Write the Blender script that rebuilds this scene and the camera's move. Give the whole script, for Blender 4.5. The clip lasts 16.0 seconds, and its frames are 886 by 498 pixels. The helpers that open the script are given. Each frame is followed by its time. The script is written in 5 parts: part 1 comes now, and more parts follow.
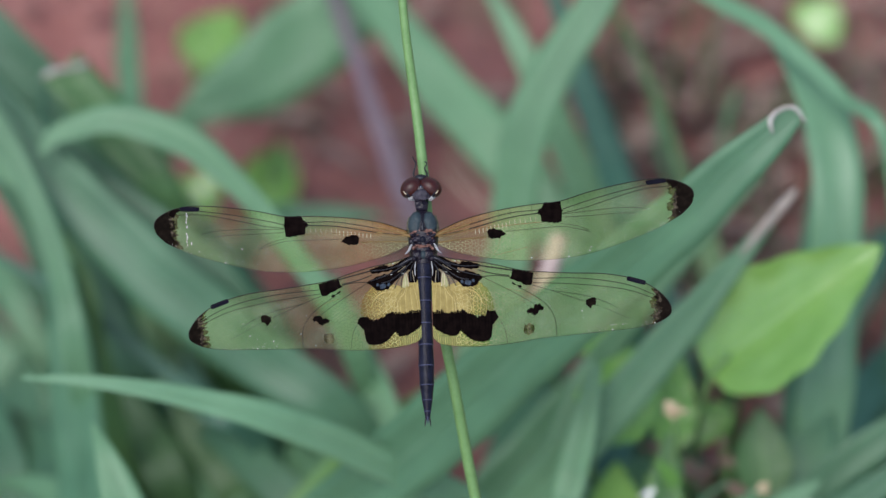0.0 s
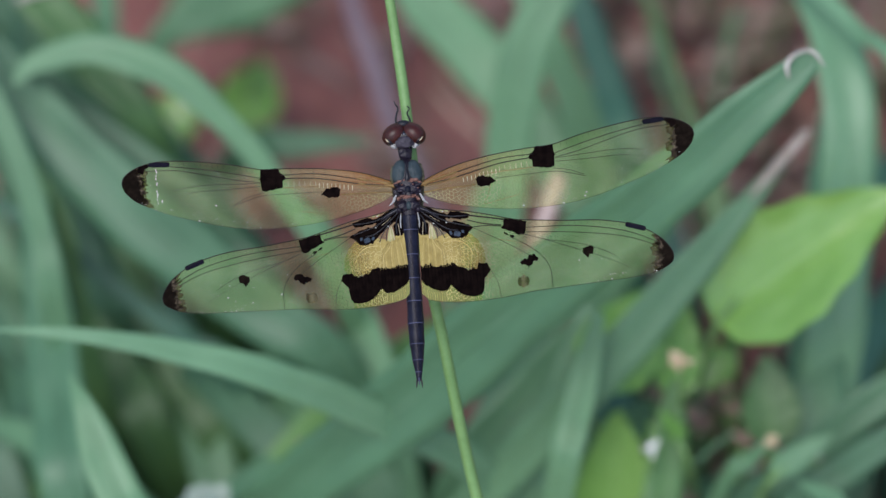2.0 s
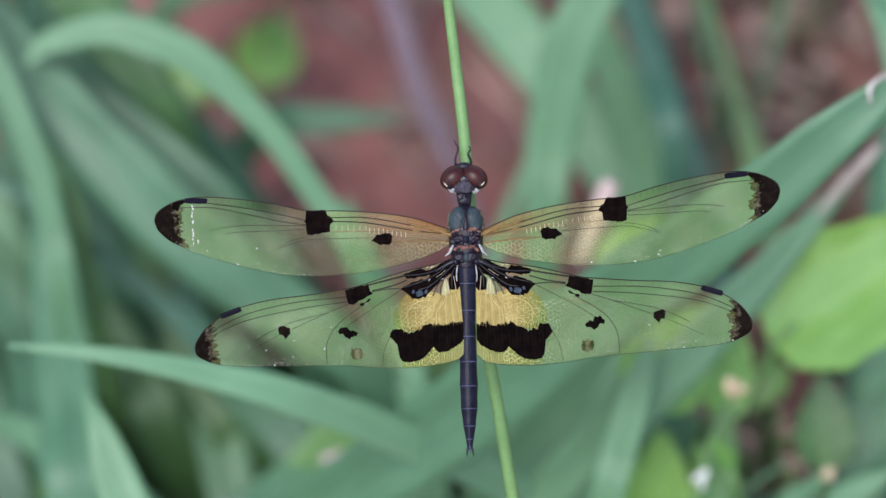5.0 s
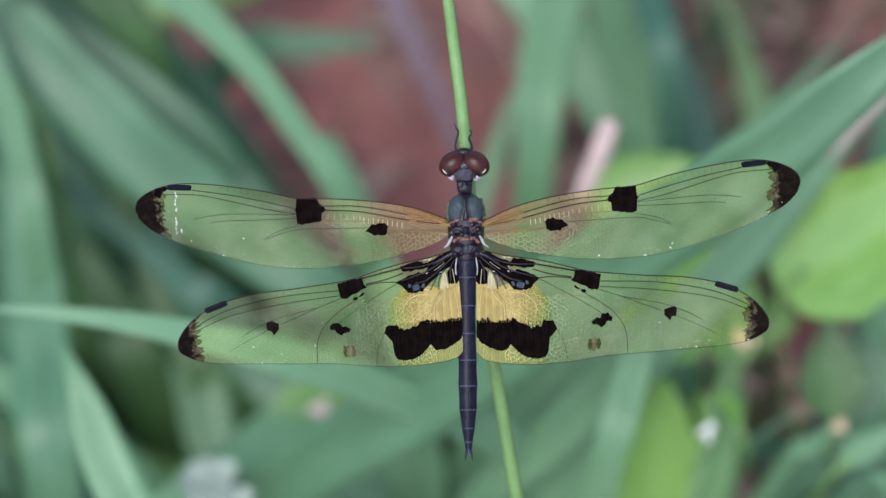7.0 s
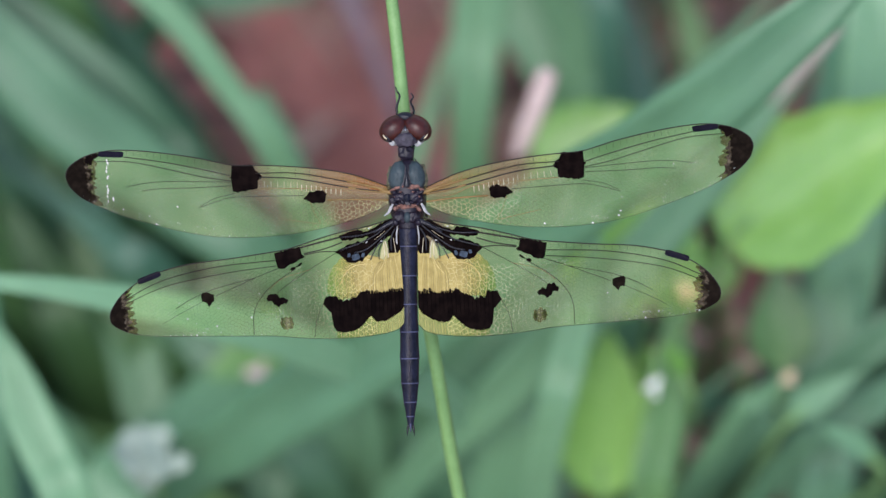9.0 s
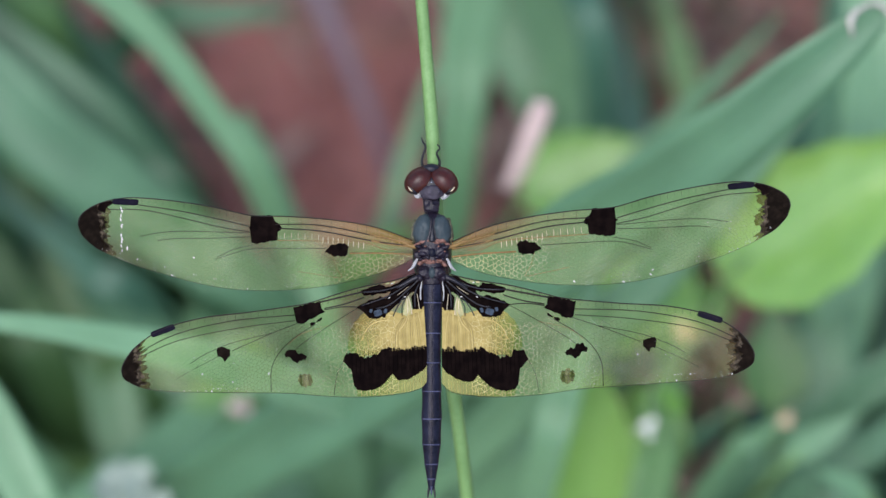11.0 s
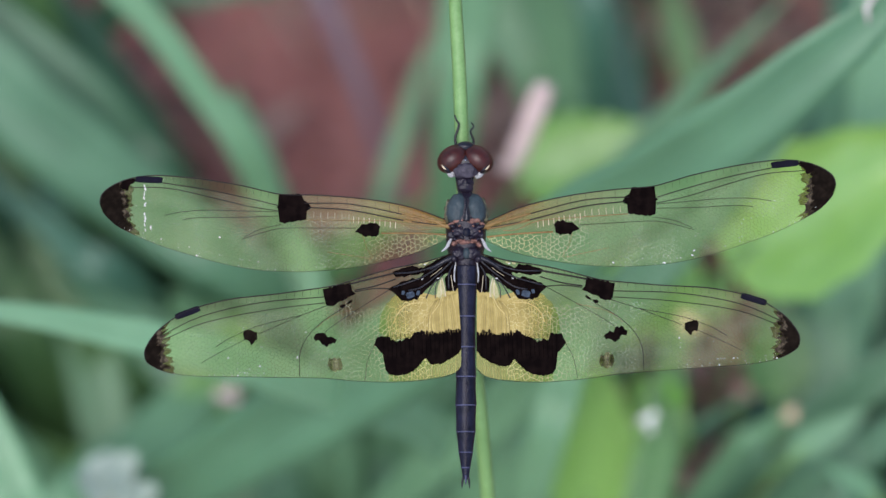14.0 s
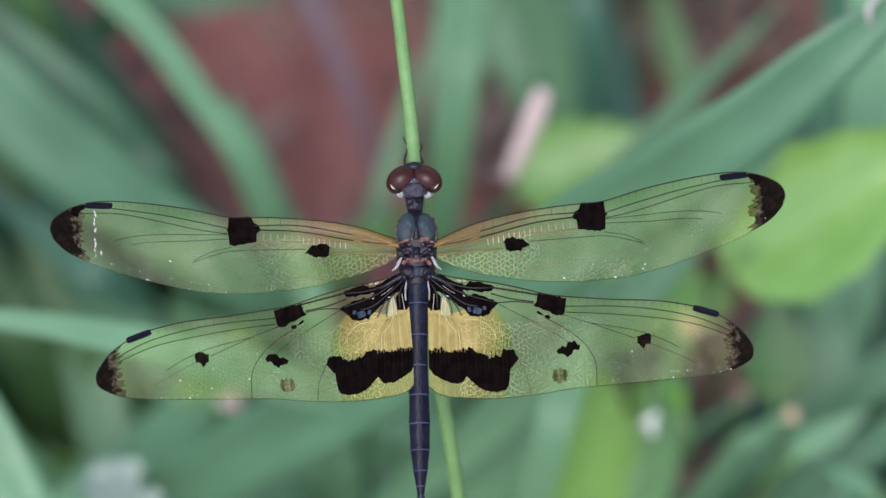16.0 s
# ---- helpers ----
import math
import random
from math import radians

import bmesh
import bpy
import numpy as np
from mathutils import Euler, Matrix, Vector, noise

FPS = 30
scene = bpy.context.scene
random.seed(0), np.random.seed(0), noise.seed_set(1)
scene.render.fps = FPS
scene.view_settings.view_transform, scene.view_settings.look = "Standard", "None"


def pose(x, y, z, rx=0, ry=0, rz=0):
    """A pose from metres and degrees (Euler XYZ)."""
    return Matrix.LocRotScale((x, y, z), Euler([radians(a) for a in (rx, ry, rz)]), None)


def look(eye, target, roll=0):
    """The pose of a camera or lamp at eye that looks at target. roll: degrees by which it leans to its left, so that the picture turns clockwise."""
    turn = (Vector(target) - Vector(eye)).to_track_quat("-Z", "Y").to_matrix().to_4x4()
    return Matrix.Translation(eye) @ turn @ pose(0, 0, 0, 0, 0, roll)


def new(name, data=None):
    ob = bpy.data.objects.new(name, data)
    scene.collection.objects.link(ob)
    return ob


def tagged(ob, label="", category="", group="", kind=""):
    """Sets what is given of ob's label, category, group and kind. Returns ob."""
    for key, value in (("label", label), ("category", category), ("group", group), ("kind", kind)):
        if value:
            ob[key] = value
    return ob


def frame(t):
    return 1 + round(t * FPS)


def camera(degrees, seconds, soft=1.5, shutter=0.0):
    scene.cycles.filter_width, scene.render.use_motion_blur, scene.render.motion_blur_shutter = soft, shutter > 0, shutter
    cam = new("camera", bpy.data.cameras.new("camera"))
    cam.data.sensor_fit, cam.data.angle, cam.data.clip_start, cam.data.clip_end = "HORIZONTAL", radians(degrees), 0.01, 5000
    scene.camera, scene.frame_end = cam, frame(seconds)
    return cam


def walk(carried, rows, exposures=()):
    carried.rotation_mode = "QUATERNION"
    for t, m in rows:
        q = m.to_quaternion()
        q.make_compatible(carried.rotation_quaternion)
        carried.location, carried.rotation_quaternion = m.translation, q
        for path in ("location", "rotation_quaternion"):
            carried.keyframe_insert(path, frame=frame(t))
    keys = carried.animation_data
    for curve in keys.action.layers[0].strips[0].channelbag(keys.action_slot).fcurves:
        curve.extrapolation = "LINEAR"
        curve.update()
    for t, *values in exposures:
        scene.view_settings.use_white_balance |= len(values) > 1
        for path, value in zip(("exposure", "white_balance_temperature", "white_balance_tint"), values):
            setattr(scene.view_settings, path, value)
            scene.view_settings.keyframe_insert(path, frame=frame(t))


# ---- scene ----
CAMERA_ROWS = [
    (0, 0.0211, -0.2588, 0.5327, 38.96, 2.44, 0.74),
    (0.5, 0.0185, -0.2537, 0.5279, 38.02, 2.28, 0.80),
    (1, 0.0153, -0.2485, 0.5268, 37.37, 1.92, 0.75),
    (1.5, 0.0152, -0.2440, 0.5241, 36.76, 1.90, 0.54),
    (2, 0.0155, -0.2336, 0.5223, 36.36, 1.82, 0.47),
    (2.5, 0.0123, -0.2255, 0.5219, 35.79, 1.29, 0.75),
    (3, 0.0083, -0.2155, 0.5184, 35.10, 1.07, 0.99),
    (5.5, 0.0039, -0.1932, 0.5086, 33.18, 0.43, 1.40),
    (6, 0.0031, -0.1880, 0.5072, 32.30, 0.42, 1.19),
    (6.5, -0.0017, -0.1796, 0.5038, 31.48, 0.03, 0.86),
    (7, -0.0054, -0.1725, 0.4999, 30.87, -0.38, 0.44),
    (7.5, -0.0068, -0.1674, 0.4979, 30.44, -0.69, 0.01),
    (8, -0.0062, -0.1659, 0.4951, 30.11, -0.76, -0.85),
    (8.5, -0.0042, -0.1664, 0.4940, 30.03, -0.58, -1.35),
    (9, -0.0042, -0.1664, 0.4904, 30.03, -0.61, -1.15),
    (9.5, -0.0080, -0.1623, 0.4908, 29.89, -1.00, -1.20),
    (10, -0.0106, -0.1586, 0.4892, 29.74, -1.43, -1.32),
    (12.5, -0.0135, -0.1456, 0.4802, 28.74, -2.61, -0.95),
    (13, -0.0108, -0.1436, 0.4785, 28.45, -2.35, -0.91),
    (13.5, -0.0131, -0.1437, 0.4774, 28.60, -2.64, -0.81),
    (14, -0.0151, -0.1438, 0.4762, 28.69, -2.76, -1.06),
    (14.5, -0.0131, -0.1433, 0.4754, 28.68, -2.64, -1.08),
    (15, -0.0164, -0.1443, 0.4760, 28.74, -2.93, -1.51),
    (15.5, -0.0174, -0.1463, 0.4779, 28.87, -2.96, -1.75),
    (16, -0.0202, -0.1456, 0.4775, 28.96, -3.11, -1.82),
]
SWAY_ROWS = [
    (0, 0.0012, 0.0018, 0.2041, 27.94, 0.90, 1.69),
    (0.5, -0.0014, 0.0019, 0.2045, 27.81, 0.31, 3.46),
    (1, -0.0008, 0.0019, 0.2049, 27.17, 0.17, 2.41),
    (1.5, -0.0003, 0.0018, 0.2049, 27.04, 0.01, 2.38),
    (2, -0.0006, 0.0026, 0.2052, 27.27, -0.16, 3.32),
    (2.5, -0.0006, 0.0014, 0.2055, 27.29, 0.65, 3.43),
    (3, -0.0007, 0.0017, 0.2054, 27.21, 0.82, 3.08),
    (5.5, -0.0007, 0.0021, 0.2049, 29.17, -0.05, 1.95),
    (6, -0.0009, 0.0008, 0.2048, 29.46, 0.02, 1.33),
    (6.5, -0.0005, 0.0019, 0.2045, 29.66, -0.67, 1.13),
    (7, -0.0022, 0.0005, 0.2041, 29.07, -0.91, 0.93),
    (7.5, 0.0009, -0.0000, 0.2042, 28.66, -0.59, -2.03),
    (8, -0.0011, -0.0054, 0.2030, 29.02, -0.34, -4.08),
    (8.5, -0.0017, -0.0009, 0.2042, 29.49, -2.16, -0.84),
    (9, -0.0015, -0.0006, 0.2036, 29.83, -2.15, -1.09),
    (9.5, -0.0006, 0.0020, 0.2045, 28.99, -2.08, -0.15),
    (10, -0.0004, -0.0010, 0.2040, 28.94, -1.68, -1.44),
    (12.5, 0.0010, -0.0010, 0.2041, 26.94, -1.05, -0.54),
    (13, 0.0026, 0.0002, 0.2027, 26.54, -0.85, -0.85),
    (13.5, 0.0063, -0.0010, 0.2030, 25.55, -0.13, -4.88),
    (14, 0.0030, 0.0010, 0.2037, 24.17, -1.18, -0.48),
    (14.5, 0.0030, -0.0027, 0.2028, 21.95, -1.11, -2.63),
    (15, 0.0009, -0.0026, 0.2036, 21.18, -2.69, -1.12),
    (15.5, -0.0014, -0.0003, 0.2048, 20.83, -3.34, -0.86),
    (16, -0.0033, -0.0014, 0.2049, 19.75, -2.94, -0.61),
]
STEM_ROWS = [
    (0, 0.0013, 0.0015, 0.2035, 23.95, -1.62, 0.38),
    (0.5, -0.0012, 0.0015, 0.2033, 23.74, -2.25, 2.30),
    (1, -0.0005, 0.0016, 0.2034, 23.80, -2.07, 1.66),
    (1.5, -0.0001, 0.0016, 0.2034, 23.77, -1.96, 2.06),
    (2, -0.0004, 0.0023, 0.2034, 23.60, -2.04, 1.77),
    (2.5, -0.0004, 0.0012, 0.2034, 23.92, -2.06, 1.55),
    (3, -0.0004, 0.0015, 0.2034, 23.81, -2.06, 1.63),
    (5.5, -0.0005, 0.0014, 0.2034, 23.88, -2.08, 1.33),
    (6, -0.0006, 0.0005, 0.2034, 24.09, -2.11, 1.57),
    (6.5, -0.0006, 0.0011, 0.2034, 24.08, -2.14, 0.08),
    (7, -0.0019, 0.0004, 0.2032, 24.16, -2.49, 1.33),
    (7.5, 0.0011, -0.0003, 0.2035, 24.70, -1.72, -2.33),
    (8, -0.0002, -0.0057, 0.2034, 26.11, -2.00, -1.81),
    (8.5, -0.0015, -0.0013, 0.2033, 24.75, -2.40, 0.07),
    (9, -0.0019, -0.0010, 0.2032, 24.80, -2.50, -1.11),
    (9.5, -0.0008, 0.0016, 0.2033, 23.97, -2.20, -0.02),
    (10, -0.0004, -0.0020, 0.2034, 25.01, -2.10, -0.75),
    (12.5, 0.0005, -0.0014, 0.2035, 24.98, -1.85, -1.98),
    (13, 0.0017, 0.0002, 0.2036, 24.63, -1.55, -2.98),
    (13.5, 0.0057, -0.0008, 0.2039, 25.10, -0.48, -6.40),
    (14, 0.0021, 0.0012, 0.2036, 24.29, -1.46, -2.36),
    (14.5, 0.0025, -0.0024, 0.2037, 25.37, -1.30, -3.66),
    (15, 0.0004, -0.0024, 0.2035, 25.28, -1.88, -2.35),
    (15.5, -0.0015, -0.0005, 0.2033, 24.63, -2.39, -0.94),
    (16, -0.0030, -0.0025, 0.2031, 25.05, -2.80, 0.22),
]

cam = camera(16.0, 16.0, soft=1.5)
walk(cam, [(t, pose(x, y, z, rx, ry, rz)) for t, x, y, z, rx, ry, rz in CAMERA_ROWS],
     exposures=((0, 0.56, 6500, 11), (1, 0.55, 6500, 12), (2.5, 0.53, 6500, 12), (3, 0.62, 6500, 13), (5.5, 0.92, 6500, 14), (9, 0.91, 6500, 14), (14, 0.84, 6500, 14), (16, 0.83, 6500, 14)))

# world, sun, exposure: an overcast day in open shade
world = bpy.data.worlds.new("world")
scene.world = world
world.use_nodes = True
wn = world.node_tree.nodes
sky = wn.new("ShaderNodeTexSky")
sky.sky_type, sky.sun_disc = "NISHITA", False
sky.sun_elevation, sky.sun_rotation = radians(55), radians(200)
wn["Background"].inputs["Strength"].default_value = 0.15
world.node_tree.links.new(sky.outputs["Color"], wn["Background"].inputs["Color"])
sun_data = bpy.data.lights.new("sun", "SUN")
sun_data.energy, sun_data.angle, sun_data.color = 2.2, radians(40), (1.0, 0.985, 0.97)
sun = new("sun", sun_data)
sun.matrix_world = look((-0.35, -0.6, 1.4), (0, 0, 0))


# ---------------------------------------------------------------- materials
class Nodes:
    """Short hand for node trees."""

    def __init__(self, name):
        self.mat = bpy.data.materials.new(name)
        self.mat.use_nodes = True
        self.tree = self.mat.node_tree
        self.tree.nodes.clear()
        self.out = self.add("ShaderNodeOutputMaterial")

    def add(self, kind, **inputs):
        node = self.tree.nodes.new(kind)
        for key, value in inputs.items():
            self.put(node, key, value)
        return node

    def put(self, node, key, value):
        socket = node.inputs[int(key[1:])] if key[0] == "i" and key[1:].isdigit() else node.inputs[key.replace("_", " ")]
        if isinstance(value, bpy.types.NodeSocket):
            self.tree.links.new(value, socket)
        else:
            socket.default_value = value

    def noise(self, scale, detail=3.0, where=None, rough=0.6):
        where = where or self.add("ShaderNodeTexCoord").outputs["Object"]
        node = self.add("ShaderNodeTexNoise", Vector=where, Scale=scale, Detail=detail, Roughness=rough)
        return node.outputs["Fac"]

    def ramp(self, fac, *stops):
        node = self.add("ShaderNodeValToRGB", Fac=fac)
        ramp = node.color_ramp
        while len(ramp.elements) < len(stops):
            ramp.elements.new(0.5)
        for element, (place, colour) in zip(ramp.elements, stops):
            element.position, element.color = place, (*colour, 1)
        return node.outputs["Color"]

    def mix(self, fac, a, b, how="MIX"):
        node = self.add("ShaderNodeMix")
        node.data_type, node.blend_type = "RGBA", how
        for key, value in ((0, fac), (6, a), (7, b)):
            value = (*value, 1) if isinstance(value, tuple) and len(value) == 3 else value
            self.put(node, "i%d" % key, value)
        return node.outputs[2]

    def math(self, how, a, b=0.0):
        node = self.add("ShaderNodeMath", i0=a, i1=b)
        node.operation = how
        return node.outputs[0]

    def bump(self, height, strength, distance):
        return self.add("ShaderNodeBump", Height=height, Strength=strength, Distance=distance).outputs["Normal"]

    def surface(self, shader):
        self.tree.links.new(shader, self.out.inputs["Surface"])
        return self.mat

    def shader_mix(self, fac, a, b):
        return self.add("ShaderNodeMixShader", i0=fac, i1=a, i2=b).outputs[0]


def leaf_material(name, dark, light, vein, rough=0.42, stripes=30.0, glow=0.35, gloss=0.5):
    """Leaf tissue: streaks along the blade, blotches, a sheen, and light that comes through."""
    n = Nodes(name)
    uv = n.add("ShaderNodeTexCoord").outputs["UV"]
    split = n.add("ShaderNodeSeparateXYZ", Vector=uv)
    across = n.math("MULTIPLY", split.outputs["X"], stripes)
    along = n.math("MULTIPLY", split.outputs["Y"], 3.0)
    lines = n.noise(1.0, 2.0, n.add("ShaderNodeCombineXYZ", X=across, Y=along).outputs[0])
    blotch = n.noise(90.0, 4.0)
    own = n.add("ShaderNodeObjectInfo").outputs["Random"]
    tone = n.math("ADD", n.math("MULTIPLY", lines, 0.55), n.math("MULTIPLY", blotch, 0.45))
    tone = n.math("ADD", tone, n.math("MULTIPLY", n.math("SUBTRACT", own, 0.5), 0.28))
    colour = n.ramp(tone, (0.3, dark), (0.72, light))
    rib = n.math("LESS_THAN", n.math("ABSOLUTE", n.math("SUBTRACT", split.outputs["X"], 0.5)), 0.025)
    colour = n.mix(n.math("MULTIPLY", rib, 0.5), colour, vein)
    relief = n.bump(lines, 0.25, 0.0004)
    skin = n.add("ShaderNodeBsdfPrincipled", Base_Color=colour, Roughness=rough, Normal=relief)
    skin.inputs["Specular IOR Level"].default_value = gloss
    through_leaf = n.add("ShaderNodeBsdfTranslucent", Color=n.mix(0.5, colour, light), Normal=relief)
    return n.surface(n.shader_mix(glow, skin.outputs[0], through_leaf.outputs[0]))


def plain_material(name, dark, light, scale, rough=0.5, relief=0.3, metal=0.0, coat=0.0, depth=0.0002, gloss=0.5):
    n = Nodes(name)
    coarse, fine = n.noise(scale, 4.0), n.noise(scale * 7, 3.0)
    tone = n.math("ADD", n.math("MULTIPLY", coarse, 0.6), n.math("MULTIPLY", fine, 0.4))
    skin = n.add("ShaderNodeBsdfPrincipled", Base_Color=n.ramp(tone, (0.32, dark), (0.68, light)), Roughness=rough, Metallic=metal)
    n.put(skin, "Normal", n.bump(fine, relief, depth))
    skin.inputs["Coat Weight"].default_value = coat
    skin.inputs["Specular IOR Level"].default_value = gloss
    return n.surface(skin.outputs[0])


def wing_material(name, amber):
    """Clear yellowish membrane, amber along the front edge near the root, milky in uneven patches."""
    n = Nodes(name)
    place = n.add("ShaderNodeTexCoord").outputs["Object"]
    uv = n.add("ShaderNodeSeparateXYZ", Vector=n.add("ShaderNodeTexCoord").outputs["UV"])
    root = n.ramp(uv.outputs["X"], (0.02, (1, 1, 1)), (0.46, (0, 0, 0)))
    front = n.ramp(uv.outputs["Y"], (0.42, (0, 0, 0)), (0.72, (1, 1, 1)))
    patch, fine = n.noise(240.0, 3.0, place), n.noise(2600.0, 2.0, place)
    cloud = n.ramp(n.noise(120.0, 2.0, place), (0.36, (0, 0, 0)), (0.64, (1, 1, 1)))
    gold = n.math("MULTIPLY", n.math("MULTIPLY", root, front), n.math("ADD", n.math("MULTIPLY", patch, 0.9 * amber), 0.5 * amber))
    clear = n.add("ShaderNodeBsdfTransparent", Color=n.mix(gold, (0.87, 0.90, 0.61), (0.72, 0.40, 0.12)))
    film = n.add("ShaderNodeBsdfPrincipled", Base_Color=n.mix(gold, (0.46, 0.49, 0.28), (0.27, 0.12, 0.022)), Roughness=0.32)
    film.inputs["Specular IOR Level"].default_value = 0.35
    n.put(film, "Normal", n.bump(fine, 0.6, 0.00007))
    haze = n.math("ADD", n.math("MULTIPLY", cloud, 0.06), n.math("ADD", n.math("MULTIPLY", gold, 0.30), n.math("MULTIPLY", patch, 0.06)))
    return n.surface(n.shader_mix(haze, clear.outputs[0], film.outputs[0]))


def net_material():
    """The net of fine cross veins: cream and clear-cut at the root, further out brown with glints painted pale in
    patches.
    """
    n = Nodes("vein_net")
    place = n.add("ShaderNodeSeparateXYZ", Vector=n.add("ShaderNodeTexCoord").outputs["Object"])
    out = n.math("ABSOLUTE", place.outputs["X"], 0.0)
    patch = n.ramp(n.noise(190.0, 2.0), (0.38, (0, 0, 0)), (0.62, (1, 1, 1)))
    fine = n.noise(900.0, 2.0)
    far = n.ramp(n.math("MULTIPLY", out, 28.0), (0.10, (1, 1, 1)), (0.34, (0, 0, 0)))
    # the pale end of this mix paints the glints of the veins
    outer = n.mix(patch, (0.10, 0.095, 0.045), (0.56, 0.60, 0.48))
    skin = n.add("ShaderNodeBsdfPrincipled", Base_Color=n.mix(far, outer, (0.66, 0.58, 0.29)), Roughness=0.35)
    clear = n.add("ShaderNodeBsdfTransparent", Color=(0.95, 0.95, 0.85, 1))
    cover = n.math("ADD", n.math("MULTIPLY", far, 0.42), n.math("ADD", n.math("MULTIPLY", patch, 0.12), n.math("MULTIPLY", fine, 0.34)))
    return n.surface(n.shader_mix(cover, clear.outputs[0], skin.outputs[0]))


def stained_film(name, dark, light, cover, scale=900.0, gloss=0.5, fade=None, ribs=0.2):
    """Coloured wing membrane: partly clear, ribbed by the veins."""
    n = Nodes(name)
    place = n.add("ShaderNodeTexCoord").outputs["Object"]
    wave = n.add("ShaderNodeTexWave", Vector=place, Scale=scale / 2.6, Distortion=3.5, Detail=2.0)
    wave.inputs["Detail Scale"].default_value = 1.0
    tone = n.math("ADD", n.math("MULTIPLY", wave.outputs["Fac"], ribs), n.math("MULTIPLY", n.noise(scale, 3.0, place), 0.7))
    film = n.add("ShaderNodeBsdfPrincipled", Base_Color=n.ramp(tone, (0.3, dark), (0.75, light)), Roughness=0.38)
    film.inputs["Specular IOR Level"].default_value = gloss
    n.put(film, "Normal", n.bump(tone, 0.4, 0.00005))
    clear = n.add("ShaderNodeBsdfTransparent", Color=(*light, 1))
    if fade:
        # thins out away from the root, in patches
        out = n.math("ABSOLUTE", n.add("ShaderNodeSeparateXYZ", Vector=place).outputs["X"], 0.0)
        out = n.math("ADD", n.math("MULTIPLY", out, 1000.0 / fade[1]), n.math("MULTIPLY", n.math("SUBTRACT", n.noise(700.0, 3.0, place), 0.5), 0.35))
        thin = n.ramp(out, (fade[0] / fade[1], (1, 1, 1)), (1.0, (0.0, 0.0, 0.0)))
        cover = n.math("MULTIPLY", thin, cover)
        clear.inputs["Color"].default_value = (0.97, 0.95, 0.74, 1)
    return n.surface(n.shader_mix(cover, clear.outputs[0], film.outputs[0]))


def soil_material():
    n = Nodes("red_soil")
    coarse, mid, fine = n.noise(14.0, 4.0), n.noise(75.0, 4.0), n.noise(420.0, 4.0)
    tone = n.math("ADD", n.math("MULTIPLY", coarse, 0.4), n.math("ADD", n.math("MULTIPLY", mid, 0.35), n.math("MULTIPLY", fine, 0.25)))
    colour = n.ramp(tone, (0.30, (0.11, 0.042, 0.036)), (0.5, (0.32, 0.128, 0.108)), (0.72, (0.50, 0.28, 0.24)))
    # thin mossy and darker damp patches on the bare soil
    moss = n.ramp(n.noise(38.0, 3.0), (0.50, (0, 0, 0)), (0.66, (1, 1, 1)))
    colour = n.mix(n.math("MULTIPLY", moss, 0.55), colour, (0.105, 0.10, 0.06))
    damp = n.ramp(n.noise(24.0, 2.0), (0.36, (1, 1, 1)), (0.48, (0, 0, 0)))
    colour = n.mix(n.math("MULTIPLY", damp, 0.25), colour, (0.11, 0.05, 0.045))
    skin = n.add("ShaderNodeBsdfPrincipled", Base_Color=colour, Roughness=0.9)
    n.put(skin, "Normal", n.bump(n.math("ADD", mid, fine), 0.8, 0.004))
    return n.surface(skin.outputs[0])


GRASS = leaf_material("grass_leaf", (0.055, 0.138, 0.074), (0.108, 0.252, 0.134), (0.16, 0.31, 0.19))
GRASS_PALE = leaf_material("pale_grass_leaf", (0.10, 0.225, 0.115), (0.175, 0.35, 0.185), (0.21, 0.40, 0.24))
# lighter copy of the grass leaf, the sheen put into its colour
GRASS_SHEEN = leaf_material("sheen_grass_leaf", (0.15, 0.31, 0.17), (0.24, 0.44, 0.26), (0.28, 0.48, 0.31), rough=0.36)
GRASS_FRESH = leaf_material("fresh_grass_leaf", (0.064, 0.150, 0.052), (0.125, 0.268, 0.092), (0.15, 0.32, 0.10))
GRASS_YOUNG = leaf_material("young_grass_leaf", (0.12, 0.26, 0.075), (0.205, 0.39, 0.13), (0.24, 0.44, 0.16))
# dark teal leaf green, with shade among the blades put into the colour
GRASS_DARK = leaf_material("dark_shaded_grass_leaf", (0.038, 0.108, 0.074), (0.068, 0.180, 0.118), (0.08, 0.20, 0.14))
LIME = leaf_material("lime_leaf", (0.12, 0.29, 0.04), (0.235, 0.47, 0.115), (0.26, 0.50, 0.14), rough=0.34, stripes=9.0, glow=0.4, gloss=0.65)
YOUNG = leaf_material("young_lime_leaf", (0.17, 0.36, 0.055), (0.31, 0.55, 0.15), (0.36, 0.60, 0.20), rough=0.25, stripes=9.0, glow=0.42, gloss=1.0)
SOFT_LIME = leaf_material("soft_lime_leaf", (0.17, 0.36, 0.055), (0.29, 0.53, 0.14), (0.34, 0.57, 0.19), rough=0.55, stripes=9.0, glow=0.42, gloss=0.3)
DRY = leaf_material("dry_leaf", (0.26, 0.17, 0.13), (0.48, 0.36, 0.29), (0.5, 0.4, 0.32), rough=0.7, glow=0.15)
PURPLE = leaf_material("purple_dry_leaf", (0.10, 0.07, 0.09), (0.20, 0.15, 0.19), (0.22, 0.17, 0.21), rough=0.6, glow=0.2)
STEM = plain_material("green_stem", (0.095, 0.195, 0.06), (0.155, 0.28, 0.10), 500.0, rough=0.45, gloss=0.35)
STICK = plain_material("dry_stick", (0.34, 0.25, 0.23), (0.58, 0.46, 0.43), 350.0, rough=0.75, relief=0.5)
WHITE = plain_material("white_petal", (0.55, 0.57, 0.52), (0.80, 0.80, 0.76), 400.0, rough=0.6)
